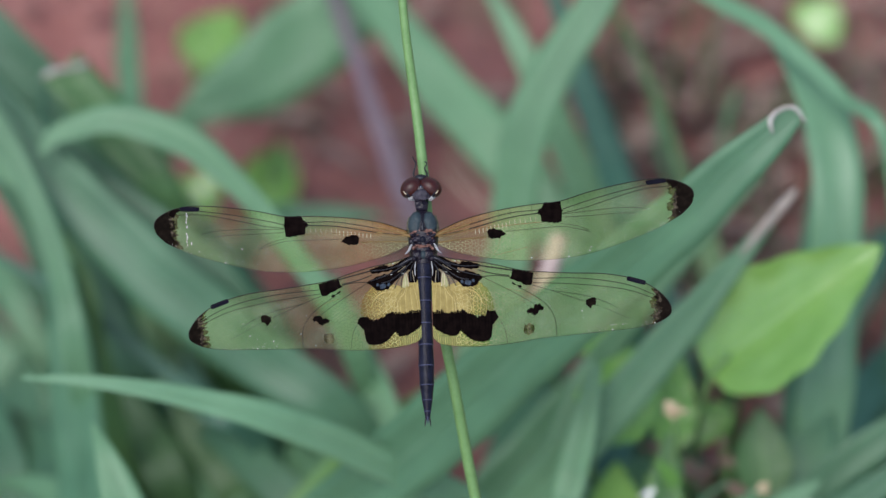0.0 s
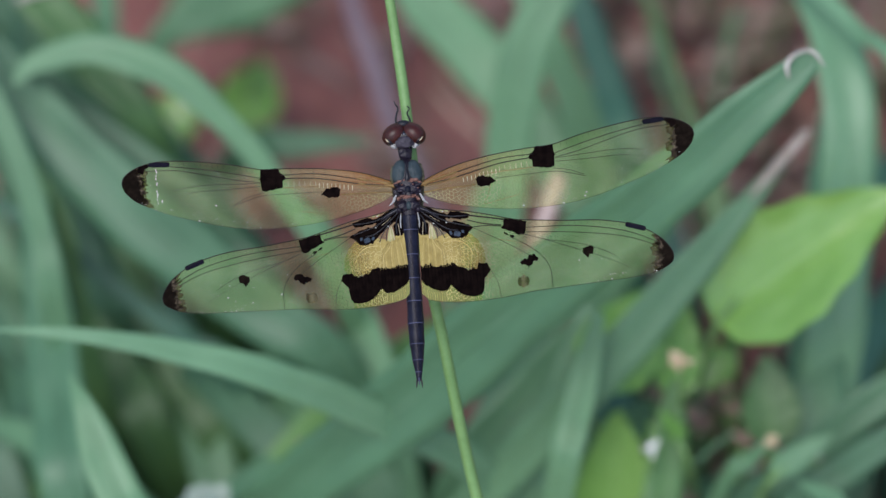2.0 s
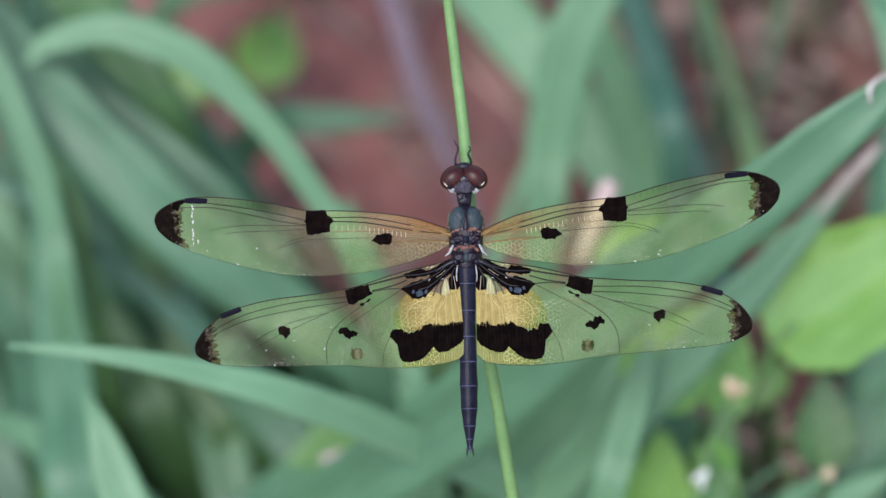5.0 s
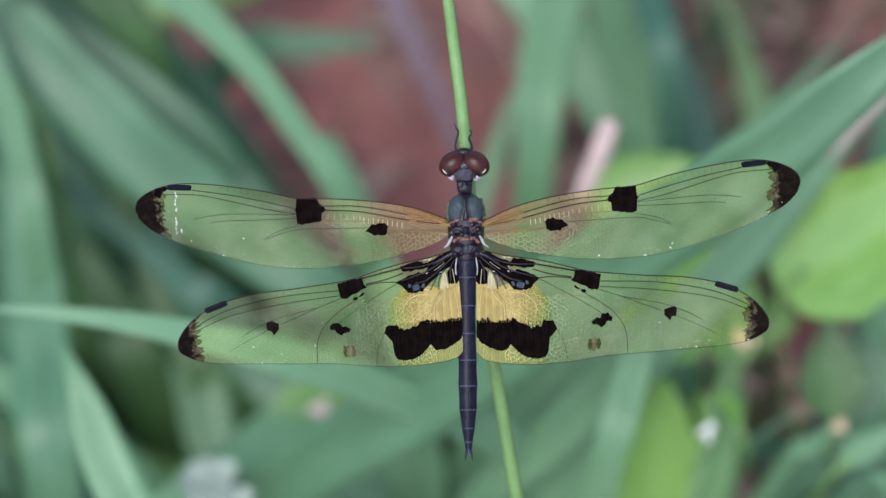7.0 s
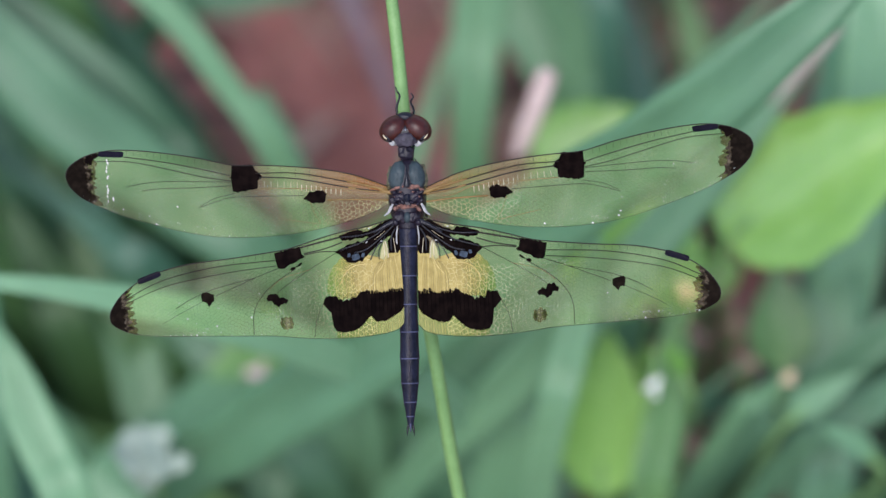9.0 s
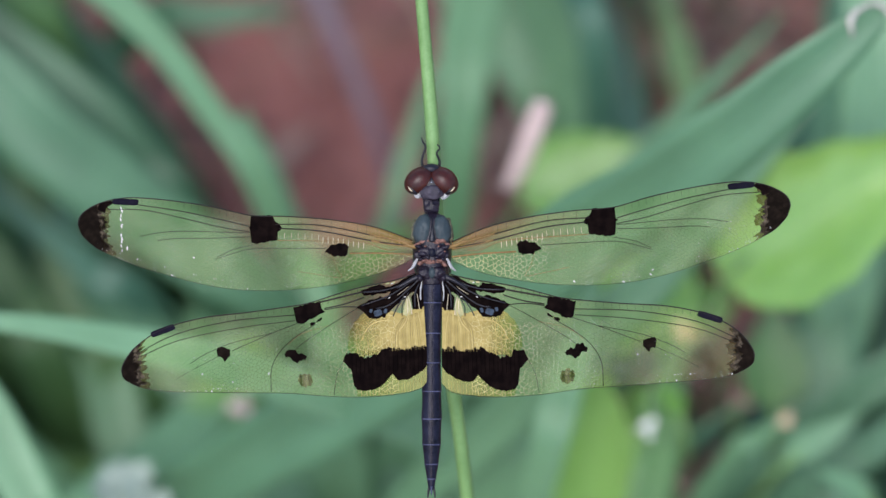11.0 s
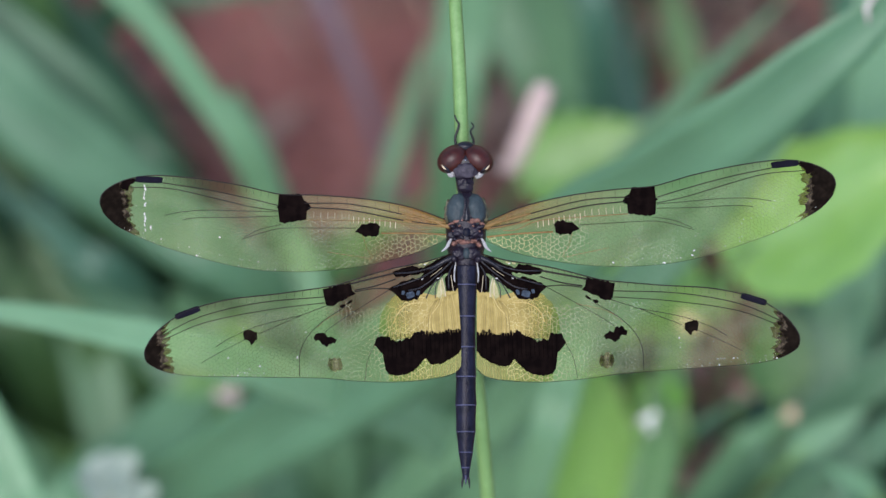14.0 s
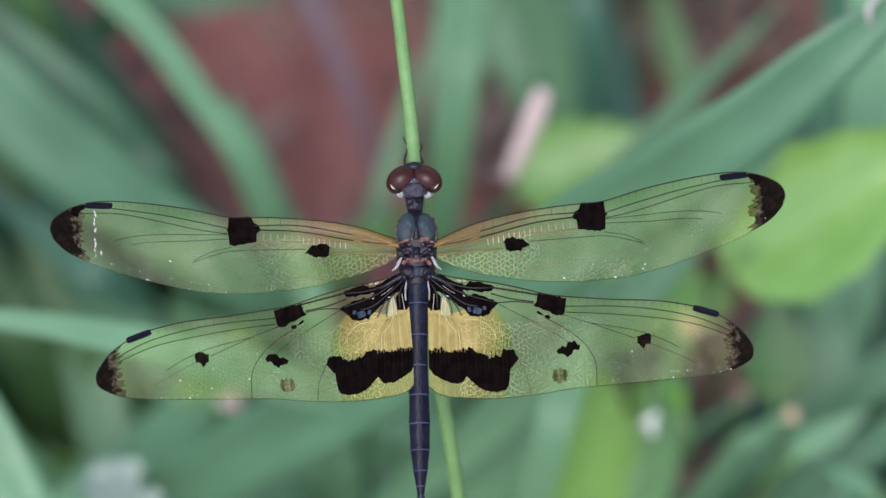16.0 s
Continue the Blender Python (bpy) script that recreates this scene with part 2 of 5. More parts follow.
FADED = plain_material("faded_petal", (0.18, 0.24, 0.18), (0.38, 0.45, 0.37), 400.0, rough=0.6)
WITHERED = plain_material("withered_leaf", (0.20, 0.17, 0.13), (0.42, 0.35, 0.30), 350.0, rough=0.8, relief=0.5)
TORN = plain_material("torn_leaf_edge", (0.24, 0.23, 0.20), (0.55, 0.51, 0.47), 700.0, rough=0.75, relief=0.6)
DAMP_LITTER = plain_material("damp_litter", (0.022, 0.014, 0.012), (0.10, 0.055, 0.045), 400.0, rough=0.85)
SHOOT = leaf_material("olive_shoot", (0.05, 0.095, 0.03), (0.13, 0.20, 0.075), (0.16, 0.24, 0.10))
FLECK = plain_material("white_fleck", (0.26, 0.27, 0.25), (0.52, 0.52, 0.49), 900.0, rough=0.5)
# pale blue that stands for the highlights on the head
GLEAM = plain_material("painted_blue_gleam", (0.22, 0.26, 0.36), (0.45, 0.50, 0.62), 900.0, rough=0.3)
CELL = plain_material("steel_blue_cell", (0.006, 0.010, 0.018), (0.045, 0.065, 0.09), 2200.0, rough=0.4, gloss=0.1)
PALE_CELL = plain_material("pale_yellow_cell", (0.19, 0.18, 0.07), (0.34, 0.32, 0.15), 900.0, rough=0.45, gloss=0.3)
CHEEK = plain_material("whitish_cheek", (0.22, 0.22, 0.22), (0.50, 0.50, 0.50), 2500.0, rough=0.8, relief=0.8)
NAPE = plain_material("grey_lilac_nape", (0.007, 0.006, 0.011), (0.065, 0.057, 0.075), 1600.0, rough=0.5, gloss=0.2)
LITTER = plain_material("brown_litter", (0.10, 0.06, 0.05), (0.30, 0.20, 0.16), 500.0, rough=0.8)
BUD = plain_material("dry_bud", (0.36, 0.25, 0.14), (0.62, 0.50, 0.34), 600.0, rough=0.75)
SOIL = soil_material()
MEMBRANE = wing_material("wing_membrane", 1.0)
HIND_MEMBRANE = wing_material("hindwing_membrane", 0.2)
NET = net_material()
BROWN_BLACK = stained_film("black_brown_film", (0.003, 0.002, 0.002), (0.0105, 0.0065, 0.0055), 0.98, gloss=0.0, ribs=0.06)
FAINT_BROWN = stained_film("faint_brown_film", (0.03, 0.026, 0.01), (0.66, 0.62, 0.42), 0.16, gloss=0.05)
YELLOW = stained_film("yellow_film", (0.25, 0.185, 0.048), (0.41, 0.325, 0.105), 0.84, gloss=0.15, fade=(3.4, 6.9), ribs=0.07)
YELLOW_THIN = stained_film("thin_yellow_film", (0.20, 0.20, 0.060), (0.36, 0.36, 0.125), 0.55, gloss=0.15, fade=(1.0, 7.0), ribs=0.05)
TIP = stained_film("brown_tip_film", (0.006, 0.0045, 0.0035), (0.021, 0.015, 0.011), 0.90, scale=1500.0, gloss=0.0, ribs=0.0)
TIP_MID = stained_film("worn_brown_film", (0.012, 0.009, 0.006), (0.30, 0.24, 0.17), 0.58, scale=1500.0, gloss=0.0, ribs=0.0)
TIP_FRINGE = stained_film("thin_brown_film", (0.05, 0.04, 0.025), (0.66, 0.60, 0.46), 0.14, scale=1500.0, gloss=0.05, ribs=0.0)
BROAD_VEIN = plain_material("broad_pale_vein", (0.29, 0.22, 0.075), (0.44, 0.355, 0.14), 900.0, rough=0.45, gloss=0.25)
YELLOW_RIB = plain_material("dull_yellow_vein", (0.13, 0.095, 0.028), (0.27, 0.21, 0.075), 1200.0, rough=0.45, gloss=0.2)
STIGMA = plain_material("blue_black_stigma", (0.002, 0.002, 0.0045), (0.006, 0.0055, 0.013), 900.0, rough=0.5, gloss=0.03)
VEIN = plain_material("dark_vein", (0.004, 0.003, 0.003), (0.018, 0.012, 0.009), 900.0, rough=0.45, gloss=0.2)
DARK_RIB = plain_material("black_rib", (0.0012, 0.001, 0.001), (0.003, 0.002, 0.002), 900.0, rough=0.6, gloss=0.0)
VEIN_GOLD = plain_material("golden_vein", (0.10, 0.058, 0.018), (0.23, 0.14, 0.045), 900.0, rough=0.45, gloss=0.25)
VEIN_PALE = plain_material("pale_vein", (0.34, 0.28, 0.17), (0.58, 0.50, 0.36), 900.0, rough=0.4, gloss=0.3)
# mottled shell; its lighter tone also paints the sheen along the back
INDIGO = plain_material("indigo_shell", (0.0010, 0.0011, 0.0028), (0.012, 0.013, 0.028), 520.0, rough=0.34, gloss=0.13)
SLATE = plain_material("slate_shell", (0.012, 0.021, 0.026), (0.036, 0.052, 0.058), 800.0, rough=0.5, gloss=0.25)
PURPLE_SHELL = plain_material("dark_purple_shell", (0.0015, 0.001, 0.003), (0.017, 0.012, 0.022), 1500.0, rough=0.3, gloss=0.28)
PINK = plain_material("dull_orange_shell", (0.035, 0.016, 0.014), (0.25, 0.125, 0.095), 2600.0, rough=0.5, gloss=0.25)
EYE = plain_material("red_brown_eye", (0.012, 0.0025, 0.002), (0.052, 0.010, 0.007), 420.0, rough=0.38, relief=0.15, gloss=0.3)
BLACK = plain_material("black_shell", (0.003, 0.003, 0.005), (0.010, 0.010, 0.016), 900.0, rough=0.28, gloss=0.3)
HAIR = plain_material("pale_fuzz", (0.06, 0.06, 0.035), (0.22, 0.21, 0.14), 2500.0, rough=0.85, relief=0.9, gloss=0.1)
RING = plain_material("pale_blue_ring", (0.02, 0.022, 0.048), (0.07, 0.075, 0.135), 900.0, rough=0.45, gloss=0.3)


# ---------------------------------------------------------------- building help
def mesh_of(name, verts, faces, material, uvs=None, smooth=True):
    data = bpy.data.meshes.new(name)
    data.from_pydata([tuple(v) for v in verts], [], faces)
    data.materials.append(material)
    if smooth:
        data.polygons.foreach_set("use_smooth", [True] * len(data.polygons))
    if uvs is not None:
        layer = data.uv_layers.new(name="map")
        index = np.empty(len(data.loops), dtype=np.int32)
        data.loops.foreach_get("vertex_index", index)
        layer.data.foreach_set("uv", np.asarray(uvs, dtype=np.float32)[index].ravel())
    data.update()
    return data


def thing(name, data=None, label="", category="", group="", kind=""):
    return tagged(new(name, data), label, category, group, kind)


def part(name, data, parent, label=""):
    ob = new(name, data)
    ob.parent = parent
    return tagged(ob, label)


def curve_points(points, steps):
    """A smooth line through the given rows of any width."""
    p = np.asarray(points, float)
    p = np.vstack([2 * p[0] - p[1], p, 2 * p[-1] - p[-2]])
    out = []
    for k in range(1, len(p) - 2):
        a, b, c, d = p[k - 1:k + 3]
        for u in np.linspace(0, 1, steps, endpoint=False):
            out.append(0.5 * (2 * b + (c - a) * u + (2 * a - 5 * b + 4 * c - d) * u**2 + (3 * b - a - 3 * c + d) * u**3))
    return np.array(out + [p[-2]])


def tube(points, radii, sides=8, steps=5):
    """Vertices and faces of a round tube along a line."""
    rows = curve_points(np.column_stack([points, np.broadcast_to(radii, len(points))]), steps)
    line, radius = rows[:, :3], np.maximum(rows[:, 3], 1e-6)
    ahead = np.gradient(line, axis=0)
    ahead /= np.linalg.norm(ahead, axis=1)[:, None]
    ref = np.array([0.31, 0.2, 0.93]) if abs(ahead[0] @ [0.31, 0.2, 0.93]) < 0.9 else np.array([1.0, 0, 0])
    verts, faces = [], []
    for p, d, r in zip(line, ahead, radius):
        a = np.cross(d, ref)
        a /= np.linalg.norm(a)
        b = np.cross(d, a)
        verts += [p + r * (math.cos(w) * a + math.sin(w) * b) for w in np.arange(sides) * 2 * math.pi / sides]
    for k in range(len(line) - 1):
        for s in range(sides):
            s2 = (s + 1) % sides
            faces.append((k * sides + s, k * sides + s2, (k + 1) * sides + s2, (k + 1) * sides + s))
    faces += [tuple(range(sides))[::-1], tuple(range((len(line) - 1) * sides, len(line) * sides))]
    return verts, faces


def joined(pieces):
    verts, faces = [], []
    for v, f in pieces:
        n = len(verts)
        verts += list(v)
        faces += [tuple(i + n for i in face) for face in f]
    return verts, faces


TOWARDS = np.array([0.0, -0.53, 0.85])


def blade_mesh(points, fold=0.22, twist=0.0, seed=0, steps=7, thick=0.00022, up=TOWARDS):
    """A grass blade along rows of x, y, z, width: folded at the midrib, thin, with wavy edges."""
    rng = random.Random(seed)
    rows = curve_points(points, steps)
    line, width = rows[:, :3], np.maximum(rows[:, 3], 0.0002)
    ahead = np.gradient(line, axis=0)
    ahead /= np.linalg.norm(ahead, axis=1)[:, None] + 1e-12
    length = np.r_[0, np.cumsum(np.linalg.norm(np.diff(line, axis=0), axis=1))]
    phase, lean = rng.uniform(0, 6), rng.uniform(-0.25, 0.25)
    verts, uvs, faces = [], [], []
    cross = np.array([-1, -0.55, 0, 0.55, 1.0])
    for k, (p, d, w) in enumerate(zip(line, ahead, width)):
        side = np.cross(d, up)
        side /= np.linalg.norm(side) + 1e-9
        face = np.cross(side, d)
        turn = lean + twist * (length[k] / length[-1] - 0.5)
        s = math.cos(turn) * side + math.sin(turn) * face
        f = math.cos(turn) * face - math.sin(turn) * side
        for sign in (1, -1):
            for c in cross:
                wave = 1 + 0.035 * math.sin(length[k] * 400 + phase + 2 * c)
                lift = fold * w * 0.5 * (abs(c) - 0.5) + 0.02 * w * math.sin(length[k] * 300 + c * 3 + phase)
                verts.append(p + s * c * w * 0.5 * wave + f * (lift + sign * thick * (1 - abs(c)) * 0.5 + sign * 4e-5))
                uvs.append((c * 0.5 + 0.5, length[k] / 0.05))
    n = len(cross)
    for k in range(len(line) - 1):
        a, b = k * 2 * n, (k + 1) * 2 * n
        for c in range(n - 1):
            faces.append((a + c, a + c + 1, b + c + 1, b + c))
            faces.append((a + n + c, b + n + c, b + n + c + 1, a + n + c + 1))
        faces.append((a + n, a, b, b + n))
        faces.append((a + n - 1, a + 2 * n - 1, b + 2 * n - 1, b + n - 1))
    return verts, faces, uvs


def grounded(points, run=0.02):
    """The same rows, carried on from the last one in a bow to the ground."""
    p = [tuple(r) for r in points]
    a, b = np.array(p[-2]), np.array(p[-1])
    d = b[:2] - a[:2]
    d = d / (np.linalg.norm(d) + 1e-9)
    w, z = b[3], b[2]
    q = b[:2] + d * run * 0.6
    p.append((q[0], q[1], z * 0.55, w * 0.8))
    q = q + d * run * 0.4
    p.append((q[0], q[1], -0.003, max(w * 0.5, 0.002)))
    return p


def grass_blade(label, material, points, fold=0.22, twist=0.0, seed=0, run=0.02, pointed=True):
    """A blade with its midrib; its origin lies where it enters the soil."""
    if pointed and points[0][3] > 0.0025:
        a, b = np.array(points[1]), np.array(points[0])
        d = (b - a)[:3] / np.linalg.norm((b - a)[:3])
        far = b[:3] + d * 0.022 + np.array([0, 0, -0.002])
        points = [(*(far + d * 0.03 - np.array([0, 0, 0.010])), 0.0004), (*far, b[3] * 0.75), *points]
    rows = np.array(grounded(points, run))
    base = rows[-1, :3].copy()
    rows[:, :3] -= base
    verts, faces, uvs = blade_mesh(rows, fold, twist, seed)
    blade = thing("grass_blade", mesh_of("grass_blade", verts, faces, material, uvs), label, "grass", "grass blades")
    blade.location = base
    n = 10
    middle = np.array([verts[k + 2] for k in range(0, len(verts), n)])
    middle = middle[1::3]
    thick = np.interp(np.linspace(0, 1, len(middle)), [0, 0.2, 1], [0.00008, 0.00022, 0.0003])
    v, f = tube(middle, thick, 6, 2)
    part("midrib", mesh_of("midrib", v, f, material, [(0.3, 0.5)] * len(v)), blade)
    return blade


# ---------------------------------------------------------------- ground
def ground():
    """One sheet of red soil, fine near the subject, coarse towards the horizon."""
    s = np.linspace(-1, 1, 181)
    line = np.sinh(s * 9.2) / math.sinh(9.2) * 300
    verts = []
    for y in line:
        for x in line:
            far = math.hypot(x, y)
            h = 0.006 * noise.noise((x * 28, y * 28, 0)) + 0.003 * noise.noise((x * 110, y * 110, 3)) if far < 3 else 0.0
            verts.append((x, y + 0.12, h - 0.004))
    n = len(s)
    faces = [(j * n + i, j * n + i + 1, j * n + n + i + 1, j * n + n + i) for j in range(n - 1) for i in range(n - 1)]
    return thing("ground", mesh_of("ground", verts, faces, SOIL), "bare red laterite soil, crumbly and damp", "ground", kind="structure")


def soil_crumbs():
    """Small clods and grit on the soil."""
    rng = random.Random(5)
    pieces = []
    for _ in range(900):
        x, y, r = rng.uniform(-0.16, 0.17), rng.uniform(0.02, 0.34), rng.uniform(0.0006, 0.0028)
        base = [(1, 0, 0), (-1, 0, 0), (0, 1, 0), (0, -1, 0), (0, 0, 0.8), (0, 0, -0.8), (0.6, 0.6, 0.5), (-0.6, 0.5, 0.45), (-0.5, -0.6, 0.5), (0.6, -0.6, 0.4)]
        verts = [(x + r * a * rng.uniform(0.7, 1.3), y + r * b * rng.uniform(0.7, 1.3), r * 0.5 + r * c * rng.uniform(0.7, 1.2)) for a, b, c in base]
        faces = [(4, 0, 6), (4, 6, 2), (4, 2, 7), (4, 7, 1), (4, 1, 8), (4, 8, 3), (4, 3, 9), (4, 9, 0), (6, 0, 2), (7, 2, 1), (8, 1, 3), (9, 3, 0),
                 (5, 2, 0), (5, 1, 2), (5, 3, 1), (5, 0, 3)]
        pieces.append((verts, faces))
    verts, faces = joined(pieces)
    return thing("soil_crumbs", mesh_of("soil_crumbs", verts, faces, SOIL, smooth=False), "small red clods and grit on the soil", "soil", kind="stuff")


def undergrowth():
    """The rest of the grass all round, too many blades to count."""
    rng = random.Random(11)
    verts, faces, uvs = [], [], []
    for k in range(1300):
        reach = 0.6 if k < 700 else 1.6
        x, y = rng.uniform(-reach, reach), 0.15 + rng.uniform(-reach, reach)
        if -0.13 < x < 0.14 and -0.06 < y < 0.27:
            continue
        if abs(x) < 0.2 and y < -0.05:
            continue
        h, turn, w = rng.uniform(0.05, 0.13), rng.uniform(0, 6.3), rng.uniform(0.003, 0.008)
        dx, dy = math.cos(turn) * h * 0.7, math.sin(turn) * h * 0.7
        rows = [(x, y, -0.003, w * 0.6), (x + dx * 0.25, y + dy * 0.25, h * 0.6, w), (x + dx * 0.7, y + dy * 0.7, h, w * 0.8), (x + dx * 1.3, y + dy * 1.3, h * 0.9, 0.0004)]
        v, f, u = blade_mesh(rows, seed=rng.random(), steps=3, up=np.array([0.1, 0.1, 1.0]))
        n = len(verts)
        verts += v
        uvs += u
        faces += [tuple(i + n for i in face) for face in f]
    return thing("undergrowth", mesh_of("undergrowth", verts, faces, GRASS, uvs), "dense low green grass all around the clearing", "grass", kind="stuff")


def litter(name, label, category, material, count, seed, crowd, tall=False):
    """Scraps of dry leaf lying on the soil, or fine shoots standing in it."""
    rng = random.Random(seed)
    verts, faces, uvs = [], [], []
    for _ in range(count):
        x, y = rng.uniform(-0.07, 0.11), rng.uniform(0.09, 0.29)
        if rng.random() < crowd:
            x, y = rng.gauss(0.052, 0.022), rng.gauss(0.185, 0.032)
        turn = rng.uniform(0, 6.3)
        c, d = math.cos(turn), math.sin(turn)
        if tall:
            h, w = rng.uniform(0.014, 0.045), rng.uniform(0.0006, 0.0016)
            rows = [(x, y, -0.003, w), (x + c * h * 0.15, y + d * h * 0.15, h * 0.55, w), (x + c * h * 0.5, y + d * h * 0.5, h, 0.0003)]
        else:
            size, w, z = rng.uniform(0.003, 0.013), rng.uniform(0.001, 0.0042), rng.uniform(0.001, 0.006)
            rows = [(x - c * size, y - d * size, z, w * 0.4), (x, y, z + rng.uniform(0, 0.003), w), (x + c * size, y + d * size, z, w * 0.2)]
        v, f, u = blade_mesh(rows, fold=0.4, seed=rng.random(), steps=3, up=np.array([0.1, 0.1, 1.0]))
        n = len(verts)
        verts += v
        uvs += u
        faces += [tuple(i + n for i in face) for face in f]
    return thing(name, mesh_of(name, verts, faces, material, uvs), label, category, kind="stuff")


ground()
soil_crumbs()
undergrowth()
litter("dry_litter", "pinkish dry leaf scraps strewn on red soil", "litter", DRY, 190, 31, 0.5)
litter("damp_litter", "dark damp leaf scraps rotting on red soil", "litter", DAMP_LITTER, 120, 32, 0.85)
litter("fine_shoots", "fine olive grass shoots standing in red soil", "grass", SHOOT, 120, 33, 0.6, True)

# ---------------------------------------------------------------- grass blades
BLUE = "broad blue-green grass blade rising from the soil"
# for the palest blades the sheen is put into the leaf colour
LIGHT = "pale green grass blade with a light sheen"
DARK = "dark green grass blade in the shade of others"

big = grass_blade("broad blue-green grass blade with a curled whitish torn tip", GRASS, [
    (0.0546, 0.0510, 0.1806, 0.0012), (0.0530, 0.0500, 0.1797, 0.0042), (0.0454, 0.0455, 0.1745, 0.0072), (0.0331, 0.0399, 0.1639, 0.0098), (0.0144, 0.0358, 0.1448, 0.0118),
    (-0.0037, 0.0315, 0.1245, 0.0124), (-0.0227, 0.0280, 0.1046, 0.0100), (-0.0367, 0.0296, 0.0820, 0.0076)], fold=0.3, seed=1)
v, f = tube(np.array([(0.0508, 0.0478, 0.1794), (0.0506, 0.0496, 0.1806), (0.0523, 0.0509, 0.1814), (0.0543, 0.0509, 0.1814), (0.0558, 0.0491, 0.1803)]) - np.array(big.location), [0.00012, 0.00036, 0.00022, 0.0003, 0.00012], 8, 4)
part("torn_tip", mesh_of("torn_tip", v, f, TORN), big, "whitish curled torn edge")
withered = grass_blade("narrow green grass blade with a withered pinkish tip", GRASS_PALE, [
    (0.0570, 0.0695, 0.1400, 0.0010), (0.0485, 0.0610, 0.1346, 0.0031), (0.0385, 0.0524, 0.1269, 0.0063), (0.0258, 0.0426, 0.1160, 0.0076),
    (0.0137, 0.0359, 0.1036, 0.0077), (0.0002, 0.0317, 0.0833, 0.0057)], seed=2)
v, f = tube(np.array([(0.0574, 0.0698, 0.1404), (0.0566, 0.0690, 0.1398), (0.0540, 0.0664, 0.1385), (0.0512, 0.0636, 0.1370), (0.0480, 0.0606, 0.1348)]) - np.array(withered.location), [0.0002, 0.0007, 0.0009, 0.0008, 0.0002], 8, 4)
part("withered_tip", mesh_of("withered_tip", v, f, WITHERED), withered, "pinkish-white withered tip")
grass_blade("pale green grass blade ending in a long fine tip", GRASS_SHEEN, [
    (-0.0634, 0.0282, 0.1483, 0.0005), (-0.0522, 0.0280, 0.1471, 0.0020), (-0.0372, 0.0280, 0.1423, 0.0036), (-0.0239, 0.0276, 0.1361, 0.0050),
    (-0.0087, 0.0303, 0.1202, 0.0054), (0.0066, 0.0340, 0.0980, 0.0056)], seed=3)
grass_blade(BLUE, GRASS, [(-0.0682, 0.0813, 0.1025, 0.0059), (-0.0659, 0.0681, 0.0990, 0.0087), (-0.0634, 0.0515, 0.0957, 0.0091), (-0.0612, 0.0342, 0.0908, 0.0085)], seed=4)
grass_blade("light green grass blade bent over in an arch", GRASS_PALE, [
    (-0.0697, 0.0920, 0.1269, 0.0010), (-0.0662, 0.0949, 0.1287, 0.0038), (-0.0559, 0.0961, 0.1306, 0.0055), (-0.0446, 0.0933, 0.1277, 0.0058),
    (-0.0353, 0.0875, 0.1217, 0.0043), (-0.0260, 0.0791, 0.1129, 0.0040), (-0.0179, 0.0709, 0.1007, 0.0044)], seed=5)
grass_blade(LIGHT, GRASS_PALE, [(-0.0805, 0.1003, 0.1356, 0.0030), (-0.0739, 0.0903, 0.1282, 0.0040), (-0.0688, 0.0811, 0.1213, 0.0042), (-0.0653, 0.0718, 0.1131, 0.0040), (-0.0635, 0.0628, 0.1028, 0.0048)], seed=6)
grass_blade("broad dull green grass blade with a pale fleck", GRASS, [(-0.0765, 0.1029, 0.1254, 0.0058), (-0.0656, 0.0905, 0.1189, 0.0096), (-0.0503, 0.0778, 0.1098, 0.0115), (-0.0324, 0.0677, 0.0988, 0.0106), (-0.0173, 0.0601, 0.0893, 0.0077)], seed=7)
grass_blade("very broad green blade lying low over the soil", GRASS_PALE, [(-0.0170, 0.1961, 0.0620, 0.0134), (-0.0296, 0.1880, 0.0547, 0.0179), (-0.0436, 0.1783, 0.0501, 0.0161), (-0.0588, 0.1695, 0.0459, 0.0054)], fold=0.1, seed=8)
grass_blade(LIGHT, GRASS_PALE, [(-0.0142, 0.1635, 0.0831, 0.0076), (-0.0033, 0.1478, 0.0792, 0.0103), (0.0085, 0.1333, 0.0760, 0.0107), (0.0179, 0.1213, 0.0686, 0.0096), (0.0251, 0.1095, 0.0612, 0.0064)], seed=9)
grass_blade(LIGHT, GRASS_PALE, [(0.0243, 0.1211, 0.1274, 0.0068), (0.0168, 0.1132, 0.1189, 0.0082), (0.0127, 0.1060, 0.1109, 0.0085), (0.0106, 0.0976, 0.1009, 0.0079), (0.0093, 0.0855, 0.0874, 0.0060)], seed=10)
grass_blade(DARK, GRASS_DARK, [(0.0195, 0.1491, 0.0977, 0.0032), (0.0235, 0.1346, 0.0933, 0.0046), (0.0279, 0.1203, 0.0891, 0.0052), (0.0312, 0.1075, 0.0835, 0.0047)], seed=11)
grass_blade("broad pale blue-green grass blade bowed over its top", GRASS_SHEEN, [(0.0568, 0.1138, 0.1280, 0.0022), (0.0619, 0.1050, 0.1280, 0.0066), (0.0654, 0.0927, 0.1255, 0.0086), (0.0659, 0.0818, 0.1190, 0.0088), (0.0649, 0.0701, 0.1061, 0.0093), (0.0632, 0.0583, 0.0929, 0.0097), (0.0609, 0.0463, 0.0746, 0.0081)], seed=12)
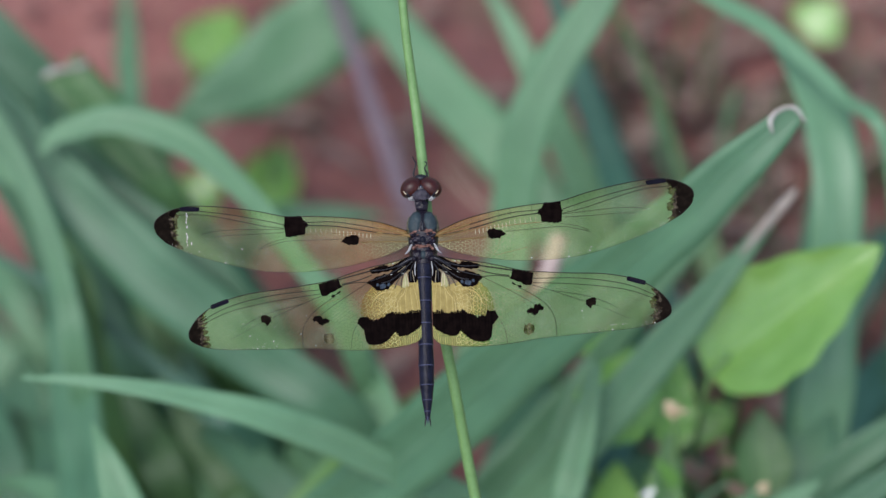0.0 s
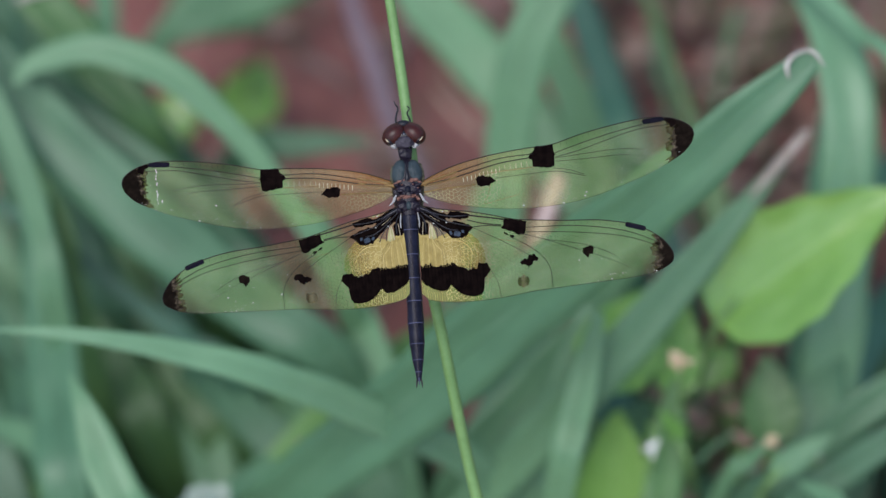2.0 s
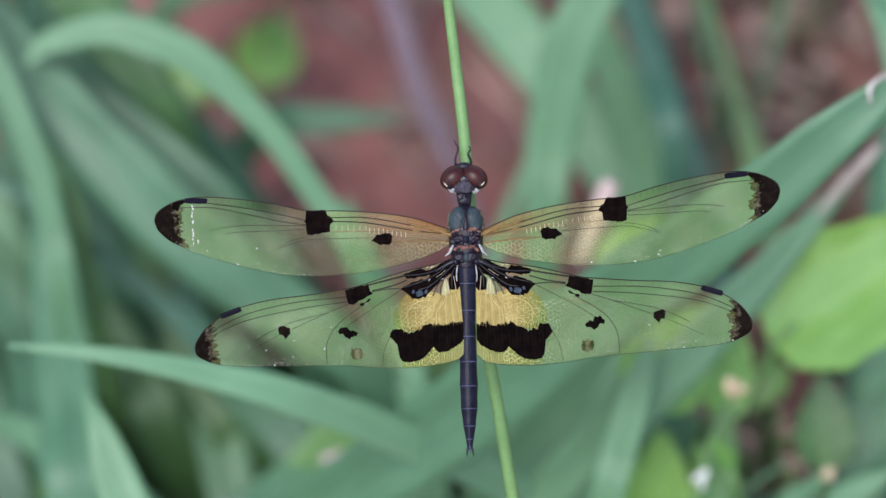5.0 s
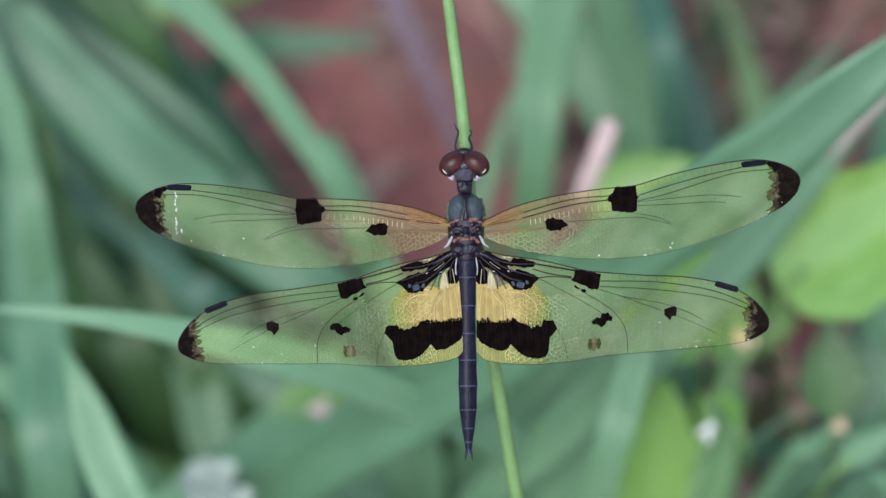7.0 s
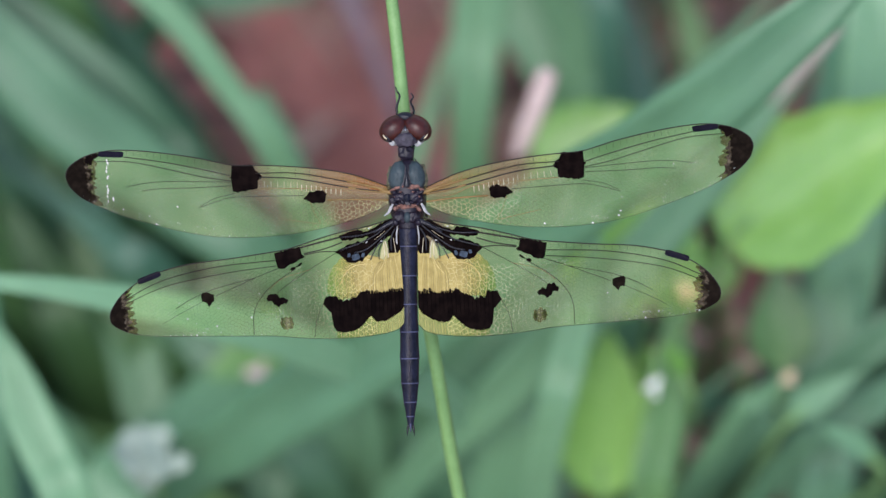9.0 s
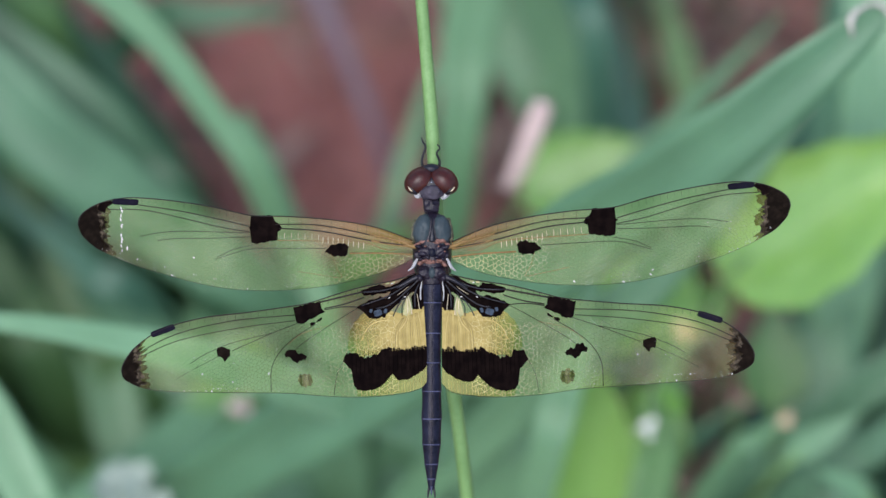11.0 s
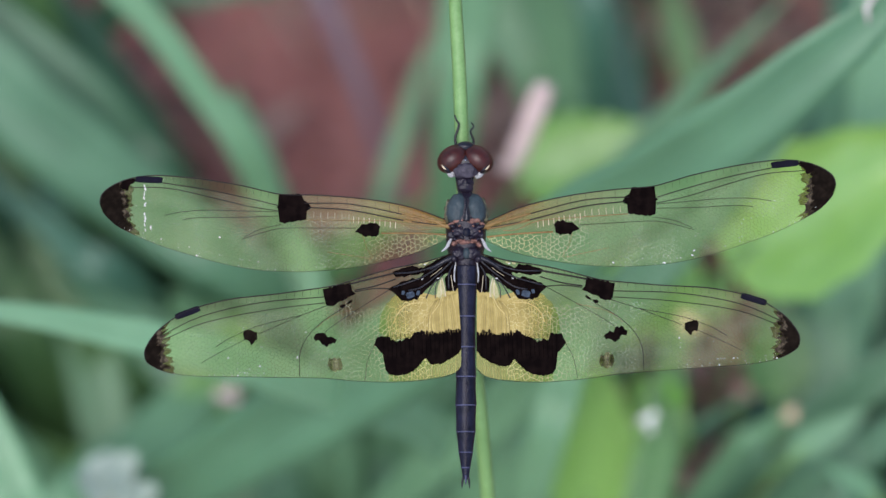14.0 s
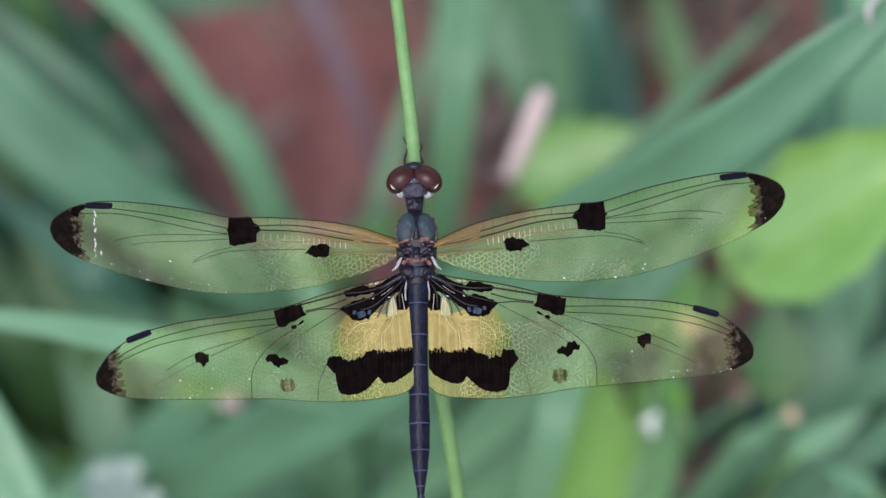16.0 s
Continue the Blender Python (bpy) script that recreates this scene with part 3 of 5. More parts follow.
grass_blade(LIGHT, GRASS_SHEEN, [(0.0416, 0.1216, 0.1340, 0.0018), (0.0486, 0.1155, 0.1350, 0.0032), (0.0537, 0.1104, 0.1360, 0.0034), (0.0595, 0.1037, 0.1360, 0.0030), (0.0666, 0.0942, 0.1350, 0.0027), (0.0738, 0.0823, 0.1330, 0.0025)], seed=13)
grass_blade("pale green grass blade with a small white speck", GRASS_PALE, [(-0.0553, 0.0325, 0.1300, 0.0007), (-0.0532, 0.0277, 0.1290, 0.0032), (-0.0511, 0.0229, 0.1265, 0.0056), (-0.0481, 0.0164, 0.1235, 0.0068), (-0.0435, 0.0076, 0.1153, 0.0063)], seed=14)
grass_blade(LIGHT, GRASS_PALE, [(-0.0223, 0.0913, 0.0925, 0.0018), (-0.0196, 0.0831, 0.0915, 0.0049), (-0.0155, 0.0718, 0.0905, 0.0059), (-0.0112, 0.0614, 0.0880, 0.0056), (-0.0069, 0.0482, 0.0820, 0.0036)], seed=15)
grass_blade(BLUE, GRASS_PALE, [(0.0235, 0.0575, 0.1112, 0.0024), (0.0203, 0.0481, 0.1053, 0.0059), (0.0165, 0.0409, 0.0961, 0.0084), (0.0134, 0.0340, 0.0847, 0.0085)], seed=16)
grass_blade(BLUE, GRASS, [(0.0823, 0.0506, 0.1069, 0.0046), (0.0692, 0.0445, 0.1031, 0.0062), (0.0564, 0.0382, 0.0944, 0.0054), (0.0454, 0.0337, 0.0845, 0.0039)], seed=17)
grass_blade("faded purple-grey dry grass blade over bare soil", PURPLE, [(-0.0222, 0.1683, 0.0684, 0.0030), (-0.0164, 0.1534, 0.0591, 0.0039), (-0.0125, 0.1432, 0.0528, 0.0039), (-0.0065, 0.1321, 0.0458, 0.0032), (-0.0006, 0.1198, 0.0370, 0.0024)], seed=18)
grass_blade("pale green upright grass blade with a blunt tip", GRASS_PALE, [(0.0068, 0.1067, 0.0830, 0.0008), (0.0055, 0.1026, 0.0805, 0.0023), (0.0030, 0.0959, 0.0763, 0.0032), (0.0001, 0.0881, 0.0714, 0.0028), (-0.0025, 0.0802, 0.0665, 0.0021)], seed=19)
grass_blade(LIGHT, GRASS_PALE, [(-0.0611, 0.0959, 0.0998, 0.0063), (-0.0501, 0.0893, 0.0957, 0.0095), (-0.0391, 0.0809, 0.0881, 0.0096), (-0.0263, 0.0704, 0.0792, 0.0073)], seed=20)
grass_blade(BLUE, GRASS, [(-0.0552, 0.0926, 0.1119, 0.0047), (-0.0444, 0.0851, 0.1072, 0.0062), (-0.0364, 0.0782, 0.1006, 0.0063), (-0.0298, 0.0721, 0.0932, 0.0055)], seed=21)
torn = grass_blade("green grass blade torn off square with a whitish edge", GRASS_FRESH, [(-0.0686, 0.1148, 0.1235, 0.0078), (-0.0654, 0.1118, 0.1215, 0.0084), (-0.0587, 0.1061, 0.1157, 0.0084), (-0.0492, 0.0962, 0.1047, 0.0060)], seed=24, pointed=False)
v, f = tube(np.array([(-0.0720, 0.1125, 0.1232), (-0.0702, 0.1135, 0.1238), (-0.0672, 0.1139, 0.1241), (-0.0640, 0.1147, 0.1246)]) - np.array(torn.location), [0.0002, 0.0006, 0.0003, 0.0005], 8, 4)
part("torn_tip", mesh_of("torn_tip", v, f, TORN), torn, "whitish torn edge")
grass_blade(LIGHT, GRASS_FRESH, [(0.0431, 0.1272, 0.0722, 0.0026), (0.0463, 0.1183, 0.0667, 0.0049), (0.0487, 0.1102, 0.0616, 0.0049), (0.0497, 0.1006, 0.0556, 0.0035)], seed=22)
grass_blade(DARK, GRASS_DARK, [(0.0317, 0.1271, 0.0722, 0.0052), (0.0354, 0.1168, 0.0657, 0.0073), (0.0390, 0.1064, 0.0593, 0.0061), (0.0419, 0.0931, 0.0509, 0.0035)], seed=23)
grass_blade("fresh green upright grass blade among small leaves", GRASS_FRESH, [(0.0366, 0.0447, 0.1080, 0.0018), (0.0359, 0.0384, 0.1040, 0.0056), (0.0345, 0.0309, 0.0980, 0.0066), (0.0327, 0.0225, 0.0900, 0.0063)], seed=25)
grass_blade(DARK, GRASS_PALE, [(-0.0253, 0.0550, 0.0743, 0.0059), (-0.0332, 0.0420, 0.0779, 0.0099), (-0.0448, 0.0280, 0.0810, 0.0097)], seed=26)
grass_blade(BLUE, GRASS, [(0.0736, 0.0355, 0.1093, 0.0043), (0.0626, 0.0315, 0.1021, 0.0053), (0.0524, 0.0283, 0.0930, 0.0043)], seed=27)
grass_blade(DARK, GRASS, [(0.0622, 0.0702, 0.0956, 0.0079), (0.0609, 0.0563, 0.0916, 0.0094), (0.0600, 0.0421, 0.0851, 0.0094), (0.0595, 0.0294, 0.0772, 0.0078)], seed=28)
grass_blade(LIGHT, GRASS_PALE, [(-0.0738, 0.2104, 0.0470, 0.0018), (-0.0719, 0.1900, 0.0460, 0.0049), (-0.0699, 0.1718, 0.0450, 0.0052), (-0.0674, 0.1534, 0.0450, 0.0040)], seed=29)

grass_blade(LIGHT, GRASS_PALE, [(0.0213, 0.1257, 0.0831, 0.0068), (0.0255, 0.1188, 0.0752, 0.0090), (0.0293, 0.1117, 0.0672, 0.0087), (0.0325, 0.1042, 0.0578, 0.0052)], seed=30)
grass_blade("narrow upright green blade crossing behind a broad one", GRASS_PALE, [(0.0247, 0.0449, 0.1269, 0.0017), (0.0228, 0.0398, 0.1214, 0.0043), (0.0205, 0.0328, 0.1147, 0.0054), (0.0182, 0.0261, 0.1058, 0.0048)], seed=31)
grass_blade(BLUE, GRASS, [(-0.0737, 0.1284, 0.0966, 0.0110), (-0.0603, 0.1169, 0.0835, 0.0162), (-0.0468, 0.1060, 0.0708, 0.0173), (-0.0351, 0.0976, 0.0596, 0.0112)], seed=32)
grass_blade(BLUE, GRASS, [(-0.0761, 0.1060, 0.0943, 0.0098), (-0.0679, 0.0963, 0.0824, 0.0139), (-0.0617, 0.0857, 0.0699, 0.0110)], seed=33)
grass_blade(BLUE, GRASS, [(-0.0157, 0.1240, 0.0702, 0.0014), (-0.0271, 0.1237, 0.0700, 0.0052), (-0.0390, 0.1251, 0.0650, 0.0058)], seed=34)

grass_blade(DARK, GRASS_PALE, [(0.0238, 0.0654, 0.0973, 0.0052), (0.0145, 0.0571, 0.0874, 0.0096), (0.0034, 0.0478, 0.0769, 0.0097)], seed=36)
grass_blade(LIGHT, GRASS_FRESH, [(-0.0706, 0.0918, 0.1102, 0.0017), (-0.0665, 0.0846, 0.1022, 0.0053), (-0.0633, 0.0757, 0.0919, 0.0053)], seed=37)
grass_blade(BLUE, GRASS_FRESH, [(-0.0728, 0.1154, 0.0943, 0.0037), (-0.0609, 0.1091, 0.0892, 0.0074), (-0.0482, 0.1021, 0.0801, 0.0074)], seed=39)
grass_blade("thin pinkish dry stalk lying over the soil", DRY, [(-0.0041, 0.1476, 0.0555, 0.0006), (0.0005, 0.1435, 0.0518, 0.0009), (0.0061, 0.1400, 0.0472, 0.0008)], fold=0.5, seed=44)
grass_blade("thin pinkish dry stalk lying over the soil", DRY, [(-0.0039, 0.1514, 0.0579, 0.0006), (0.0003, 0.1479, 0.0545, 0.0010), (0.0045, 0.1431, 0.0491, 0.0009)], fold=0.5, seed=45)
grass_blade("fine green grass shoot over bare soil", GRASS_PALE, [(0.0370, 0.1569, 0.0672, 0.0009), (0.0385, 0.1490, 0.0599, 0.0017), (0.0412, 0.1423, 0.0510, 0.0015)], fold=0.5, seed=46)
grass_blade("fine green grass shoot over bare soil", GRASS_PALE, [(0.0544, 0.1602, 0.0646, 0.0009), (0.0522, 0.1560, 0.0596, 0.0015), (0.0507, 0.1506, 0.0526, 0.0013)], fold=0.5, seed=47)

grass_blade("dull green grass blade low in the shade", GRASS_FRESH, [(-0.0629, 0.0846, 0.0720, 0.0022), (-0.0581, 0.0760, 0.0680, 0.0081), (-0.0518, 0.0650, 0.0620, 0.0085)], seed=60)
grass_blade("dull green grass blade low in the shade", GRASS_FRESH, [(-0.0532, 0.0833, 0.0700, 0.0018), (-0.0479, 0.0759, 0.0660, 0.0076), (-0.0396, 0.0650, 0.0600, 0.0081)], seed=61)

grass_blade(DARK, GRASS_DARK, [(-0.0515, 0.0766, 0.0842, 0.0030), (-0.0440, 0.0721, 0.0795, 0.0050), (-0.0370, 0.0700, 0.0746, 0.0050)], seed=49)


# lower layer: shorter blades that fill the gaps between the long ones
rng = random.Random(21)
for count, x0, x1, y0, y1, z0, z1, lean in ((30, -0.125, -0.045, 0.04, 0.13, 0.01, 0.035, 125), (34, -0.09, -0.015, 0.01, 0.09, 0.03, 0.075, 125), (26, -0.03, 0.03, -0.01, 0.055, 0.03, 0.075, 50), (24, 0.02, 0.10, -0.005, 0.075, 0.02, 0.055, 75), (8, 0.07, 0.12, 0.08, 0.17, 0.02, 0.06, 80)):
    for _ in range(count):
        x, y, z = rng.uniform(x0, x1), rng.uniform(y0, y1), rng.uniform(z0, z1)
        turn = radians(lean + rng.uniform(-26, 26))
        # the dark tone on the right paints shade in the gaps
        tone = rng.choice((GRASS, GRASS_PALE, GRASS_FRESH) if x < -0.03 and y > 0.08 else (GRASS, GRASS_DARK, GRASS_FRESH) if x > 0.02 else (GRASS, GRASS_PALE, GRASS_PALE, GRASS_PALE, GRASS_YOUNG))
        # the weed patch and a gap with a fallen husk stay open
        if 0.030 < x < 0.056 and y > 0.025 or abs(x + 0.0405 - 0.11 * z) < 0.011 and abs(y - 0.116 + 0.70 * z) < 0.011:
            continue
        w, reach = rng.uniform(0.006, 0.012), rng.uniform(0.013, 0.026)
        d = np.array([math.cos(turn), math.sin(turn)])
        rows = [(x + d[0] * reach * k, y + d[1] * reach * k, z + rise, w * wide) for k, rise, wide in ((1.9, -0.004, 0.08), (1.1, 0.004, 0.7), (0.2, 0.003, 1.0), (-0.7, -0.008, 0.9))]
        grass_blade(rng.choice((BLUE, DARK)), tone, rows, seed=rng.random(), run=0.012)


# ---------------------------------------------------------------- broad leaves
def broad_leaf(label, base, tip, width, up, cup=0.18, heart=0.35, seed=0, material=None):
    """An ovate leaf with a midrib, side ribs and a stalk down to the soil."""
    rng = random.Random(seed)
    base, tip = np.array(base, float), np.array(tip, float)
    axis = tip - base
    length = np.linalg.norm(axis)
    axis /= length
    side = np.cross(axis, np.array(up, float))
    side /= np.linalg.norm(side)
    face = np.cross(side, axis)
    verts, uvs, faces = [], [], []
    rows, cols = 26, 11
    for sign in (1, -1):
        for i in range(rows):
            u = i / (rows - 1)
            half = 0.5 * width * (math.sin(math.pi * u ** (0.62 + 0.1 * heart)) ** 0.75) * (1 - 0.25 * u) * 1.12 + 1e-5
            for j in range(cols):
                c = j / (cols - 1) * 2 - 1
                back = heart * length * 0.28 * abs(c) ** 1.3 * (1 - u) ** 3
                ripple = 0.012 * length * math.sin(u * 26 - abs(c) * 6) * abs(c)
                h = cup * half * (c * c) - 0.10 * length * (u - 0.5) ** 2 + ripple + sign * 8e-5 * (1 - abs(c))
                verts.append(base + axis * (u * length - back) + side * c * half * (1 + 0.03 * math.sin(u * 31 + seed)) + face * h)
                uvs.append((0.5 + 0.5 * c, u))
    for s in (0, 1):
        for i in range(rows - 1):
            for j in range(cols - 1):
                a = s * rows * cols + i * cols + j
                q = (a, a + 1, a + cols + 1, a + cols)
                faces.append(q if s == 0 else q[::-1])
    leaf = thing("broad_leaf", None, label, "leaf", "broad leaves")
    leaf.empty_display_size = 0.005
    part("leaf_blade", mesh_of("leaf_blade", verts, faces, material or LIME, uvs), leaf)
    drop = base + np.array([rng.uniform(-0.006, 0.006), 0.012, 0])
    v, f = tube([base + axis * 0.002 - face * 0.0005, base - axis * 0.003 - np.array([0, 0, 0.006]), (drop[0], drop[1], base[2] * 0.45), (drop[0], drop[1] + 0.004, -0.003)], 0.0006, 6)
    part("stalk", mesh_of("stalk", v, f, STEM), leaf)
    return leaf


SKYWARD = (0.0, -0.45, 0.9)
broad_leaf("bright lime-green heart-shaped leaf with a glossy sheen", (0.0448, 0.0513, 0.1190), (0.0704, 0.0594, 0.1384), 0.0188, (0.0, -0.46, 0.88), cup=0.34, seed=1, material=YOUNG)
broad_leaf("lime-green leaf half hidden behind grass blades", (0.0250, 0.0470, 0.1060), (0.0350, 0.0600, 0.1130), 0.0130, SKYWARD, seed=2)
broad_leaf("rounded lime-green leaf low among the grass", (0.0266, 0.0304, 0.0850), (0.0280, 0.0485, 0.0950), 0.0128, (0.2, -0.35, 0.9), heart=0.6, seed=3, material=SOFT_LIME)
broad_leaf("bright green young leaf beside a dry bud", (0.0374, 0.0488, 0.1000), (0.0373, 0.0613, 0.1120), 0.0078, (0.2, -0.5, 0.8), seed=4)
broad_leaf("lime-green leaf beneath a long grass blade", (0.0196, 0.0761, 0.0957), (0.0370, 0.0802, 0.1018), 0.0125, (-0.1, -0.35, 0.9), seed=5)
SEEDLING = "small lime-green seedling leaf on bare soil"
broad_leaf(SEEDLING, (-0.0454, 0.1747, 0.0134), (-0.0415, 0.1889, 0.0164), 0.0130, (-0.05, -0.44, 0.89), seed=6, material=YOUNG)
broad_leaf(SEEDLING, (-0.0606, 0.2079, 0.0224), (-0.0523, 0.2209, 0.0247), 0.0140, (-0.05, -0.44, 0.89), seed=7, material=YOUNG)
broad_leaf(SEEDLING, (-0.0576, 0.1513, 0.0401), (-0.0506, 0.1581, 0.0444), 0.0100, (-0.05, -0.44, 0.89), seed=8, material=YOUNG)
broad_leaf(SEEDLING, (0.0720, 0.2007, 0.0356), (0.0782, 0.2068, 0.0394), 0.0120, (-0.05, -0.44, 0.89), seed=9, material=YOUNG)
WEED = "small green weed leaf low among grass and litter"
broad_leaf("mid-green weed leaf low among grass and litter", (0.0529, 0.0445, 0.0920), (0.0521, 0.0558, 0.1000), 0.0095, SKYWARD, seed=10, material=GRASS_FRESH)
broad_leaf(WEED, (0.0365, 0.0400, 0.0885), (0.0329, 0.0461, 0.0947), 0.0048, SKYWARD, seed=11)
broad_leaf(WEED, (0.0465, 0.0622, 0.0906), (0.0414, 0.0564, 0.0869), 0.0058, SKYWARD, seed=12)

broad_leaf("pale green weed leaf with light edges", (0.0518, 0.0286, 0.1073), (0.0607, 0.0318, 0.1128), 0.0040, SKYWARD, seed=13, material=GRASS_PALE)
broad_leaf("pale green weed leaf with light edges", (0.0624, 0.0240, 0.1033), (0.0550, 0.0260, 0.1081), 0.0036, (0.3, -0.3, 0.9), seed=14, material=GRASS_PALE)
broad_leaf("small green weed leaf low among grass and litter", (0.0374, 0.0352, 0.1067), (0.0339, 0.0371, 0.1114), 0.0028, (0.2, -0.3, 0.9), seed=15, material=LIME)
broad_leaf("small green weed leaf low among grass and litter", (0.0370, 0.0566, 0.0965), (0.0393, 0.0611, 0.1028), 0.0041, (-0.2, -0.3, 0.9), seed=16, material=LIME)


# ---------------------------------------------------------------- small litter
def dry_stick():
    v, f = tube([(0.0190, 0.0707, 0.1280), (0.0187, 0.0703, 0.1274), (0.0166, 0.0670, 0.1219), (0.0151, 0.0651, 0.1172), (0.0146, 0.0649, 0.1162), (0.0146, 0.0653, 0.1155), (0.0160, 0.0996, 0.0600), (0.0190, 0.1386, -0.0030)],
                [0.0009, 0.0015, 0.00145, 0.0011, 0.0005, 0.00035, 0.0003, 0.0003], 12, 6)
    v = [p + np.array(noise.noise_vector(Vector(p) * 500)) * 0.00015 for p in map(np.array, v)]
    return thing("dry_stick", mesh_of("dry_stick", v, f, STICK), "pale pinkish broken dry stalk standing in the grass", "twig")


def petal_cluster(name, label, place, size, material, count, seed, category):
    """A small ragged cluster of flat petals or husks."""
    rng = random.Random(seed)
    ob = thing(name, None, label, category)
    ob.empty_display_size = 0.003
    for _ in range(count):
        turn, lift, r = rng.uniform(0, 6.28), rng.uniform(0.1, 0.8), size * rng.uniform(0.3, 0.55)
        d = np.array([math.cos(turn), math.sin(turn), lift])
        d /= np.linalg.norm(d)
        s = np.cross(d, [0, 0, 1])
        s /= np.linalg.norm(s)
        o = np.array(place) + np.array([rng.uniform(-1, 1), rng.uniform(-1, 1), rng.uniform(-0.4, 0.4)]) * size * 0.22
        n = np.cross(s, d) * size * 0.04
        ring = [(0, 0.1), (0.4, 0.34), (0.8, 0.3), (1, 0.0), (0.8, -0.3), (0.4, -0.34)]
        top = [o + d * r * a + s * r * b + n for a, b in ring]
        low = [o + d * r * a + s * r * b - n for a, b in ring]
        k = len(ring)
        faces = [tuple(range(k)), tuple(range(2 * k - 1, k - 1, -1))] + [(i, i + k, (i + 1) % k + k, (i + 1) % k) for i in range(k)]
        part("petal" if category == "flower" else "husk_piece", mesh_of(name, top + low, faces, material, smooth=False), ob)
    x, y, z = place
    v, f = tube([(x, y, z), (x + 0.001, y + 0.004, z * 0.6), (x - 0.002, y + 0.007, -0.003)], 0.0004, 6)
    part("stalk", mesh_of("stalk", v, f, STEM), ob)
    return ob


dry_stick()
petal_cluster("white_flower", "tiny white flower on a thin stalk", (0.0324, 0.0319, 0.1082), 0.0030, WHITE, 9, 1, "flower")
petal_cluster("dry_bud", "small beige dry bud on a green stalk", (0.0370, 0.0393, 0.1211), 0.0036, BUD, 10, 2, "flower bud")
petal_cluster("white_flower", "ragged white flower head among grass", (-0.0365, 0.0257, 0.1008), 0.0085, FADED, 30, 3, "flower")
petal_cluster("dry_bud", "withered pinkish flower on a thin stalk", (-0.0226, 0.0422, 0.0946), 0.0038, STICK, 10, 4, "flower bud")
petal_cluster("white_flower", "faint bluish-white fleck of a flower on a blade", (-0.0545, 0.0845, 0.0990), 0.0030, FADED, 7, 5, "flower")
for k, (x, y, z, size) in enumerate(((0.0406, 0.0503, 0.0890, 0.0050), (0.0470, 0.0511, 0.0895, 0.0040), (0.0383, 0.0354, 0.0856, 0.0056), (0.0428, 0.0520, 0.0842, 0.0042), (0.0342, 0.0538, 0.0912, 0.0038), (0.0482, 0.0444, 0.0912, 0.0036))):
    petal_cluster("dry_husk", "crumpled brown dry husk caught among stems", (x, y, z), size, LITTER, 8, 50 + k, "husk")
petal_cluster("dry_husk", "pale violet dry husk lying low on the soil", (-0.0362, 0.0852, 0.0420), 0.0065, PURPLE, 12, 6, "husk")
grass_blade("short pale green blade beneath a dry bud", GRASS_PALE, [(0.0513, 0.0341, 0.1075, 0.0012), (0.0478, 0.0330, 0.1030, 0.0028), (0.0439, 0.0317, 0.0970, 0.0026)], fold=0.6, seed=41)
grass_blade("thin green stalk bent low", GRASS, [(0.0460, 0.0380, 0.1038, 0.0004), (0.0407, 0.0357, 0.1000, 0.0007), (0.0344, 0.0311, 0.0924, 0.0007)], fold=0.6, seed=42)
grass_blade("thin pale curved grass blade beside a bud", GRASS, [(0.0501, 0.0339, 0.1059, 0.0004), (0.0538, 0.0310, 0.1064, 0.0006), (0.0565, 0.0272, 0.1017, 0.0007)], fold=0.5, seed=43)
petal_cluster("dry_bud", "small curled beige dry husk", (0.0510, 0.0335, 0.1085), 0.0026, BUD, 9, 9, "flower bud")

petal_cluster("white_flower", "tiny pale fleck of a flower among weeds", (0.0592, 0.0362, 0.0991), 0.0014, FADED, 7, 70, "flower")
petal_cluster("dry_husk", "crumpled brown dry husk caught among stems", (0.0477, 0.0444, 0.0913), 0.0020, LITTER, 7, 71, "husk")
petal_cluster("dry_bud", "small beige dry bud on a green stalk", (0.0392, 0.0531, 0.0967), 0.0020, BUD, 7, 72, "flower bud")
petal_cluster("dry_husk", "crumpled brown dry husk caught among stems", (0.0462, 0.0537, 0.0923), 0.0023, LITTER, 7, 73, "husk")


# ---------------------------------------------------------------- the stem that sways
def sway_stem():
    mm = [(-1.9, 44.0, 8.0), (-1.7, 35.6, 4.5), (-1.0, 27.7, 1.2), (-0.4, 21.3, -0.8), (0.15, 13.7, -3.0), (0.9, 1.6, -6.0), (2.8, -11.0, -12.5), (4.5, -23.0, -21.0), (7.0, -37.0, -34.0), (11.0, -62.0, -90.0), (14.0, -90.0, -192.0)]
    r = [0.50, 0.60, 0.66, 0.70, 0.70, 0.72, 0.74, 0.78, 0.82, 0.9, 1.0]
    v, f = tube(np.array(mm) * 0.001, np.array(r) * 0.001, 12, 6)
    return thing("plant_stem", mesh_of("plant_stem", v, f, STEM), "thin smooth bright green stem the insect clings to", "stem")


# ---------------------------------------------------------------- the dragonfly
MM = 0.001
FORE_LEAD = ((0, 0.9), (3.2, 2.3), (6.5, 3.2), (9.9, 3.8), (13.2, 4.2), (16.5, 4.5), (19.9, 5.5), (24.4, 6.5), (28.8, 7.1), (31.7, 6.8), (33.5, 6.0), (34.15, 5.3), (34.3, 4.6))
FORE_TRAIL = ((0, -1.0), (2.1, -1.9), (4.3, -2.5), (7.7, -3.1), (11, -3.4), (14.9, -3.4), (18.8, -3.0), (22.2, -2.2), (25.5, -1.1), (28.9, 0.2), (32.2, 1.9), (33.5, 3.0), (34.15, 3.9), (34.3, 4.6))
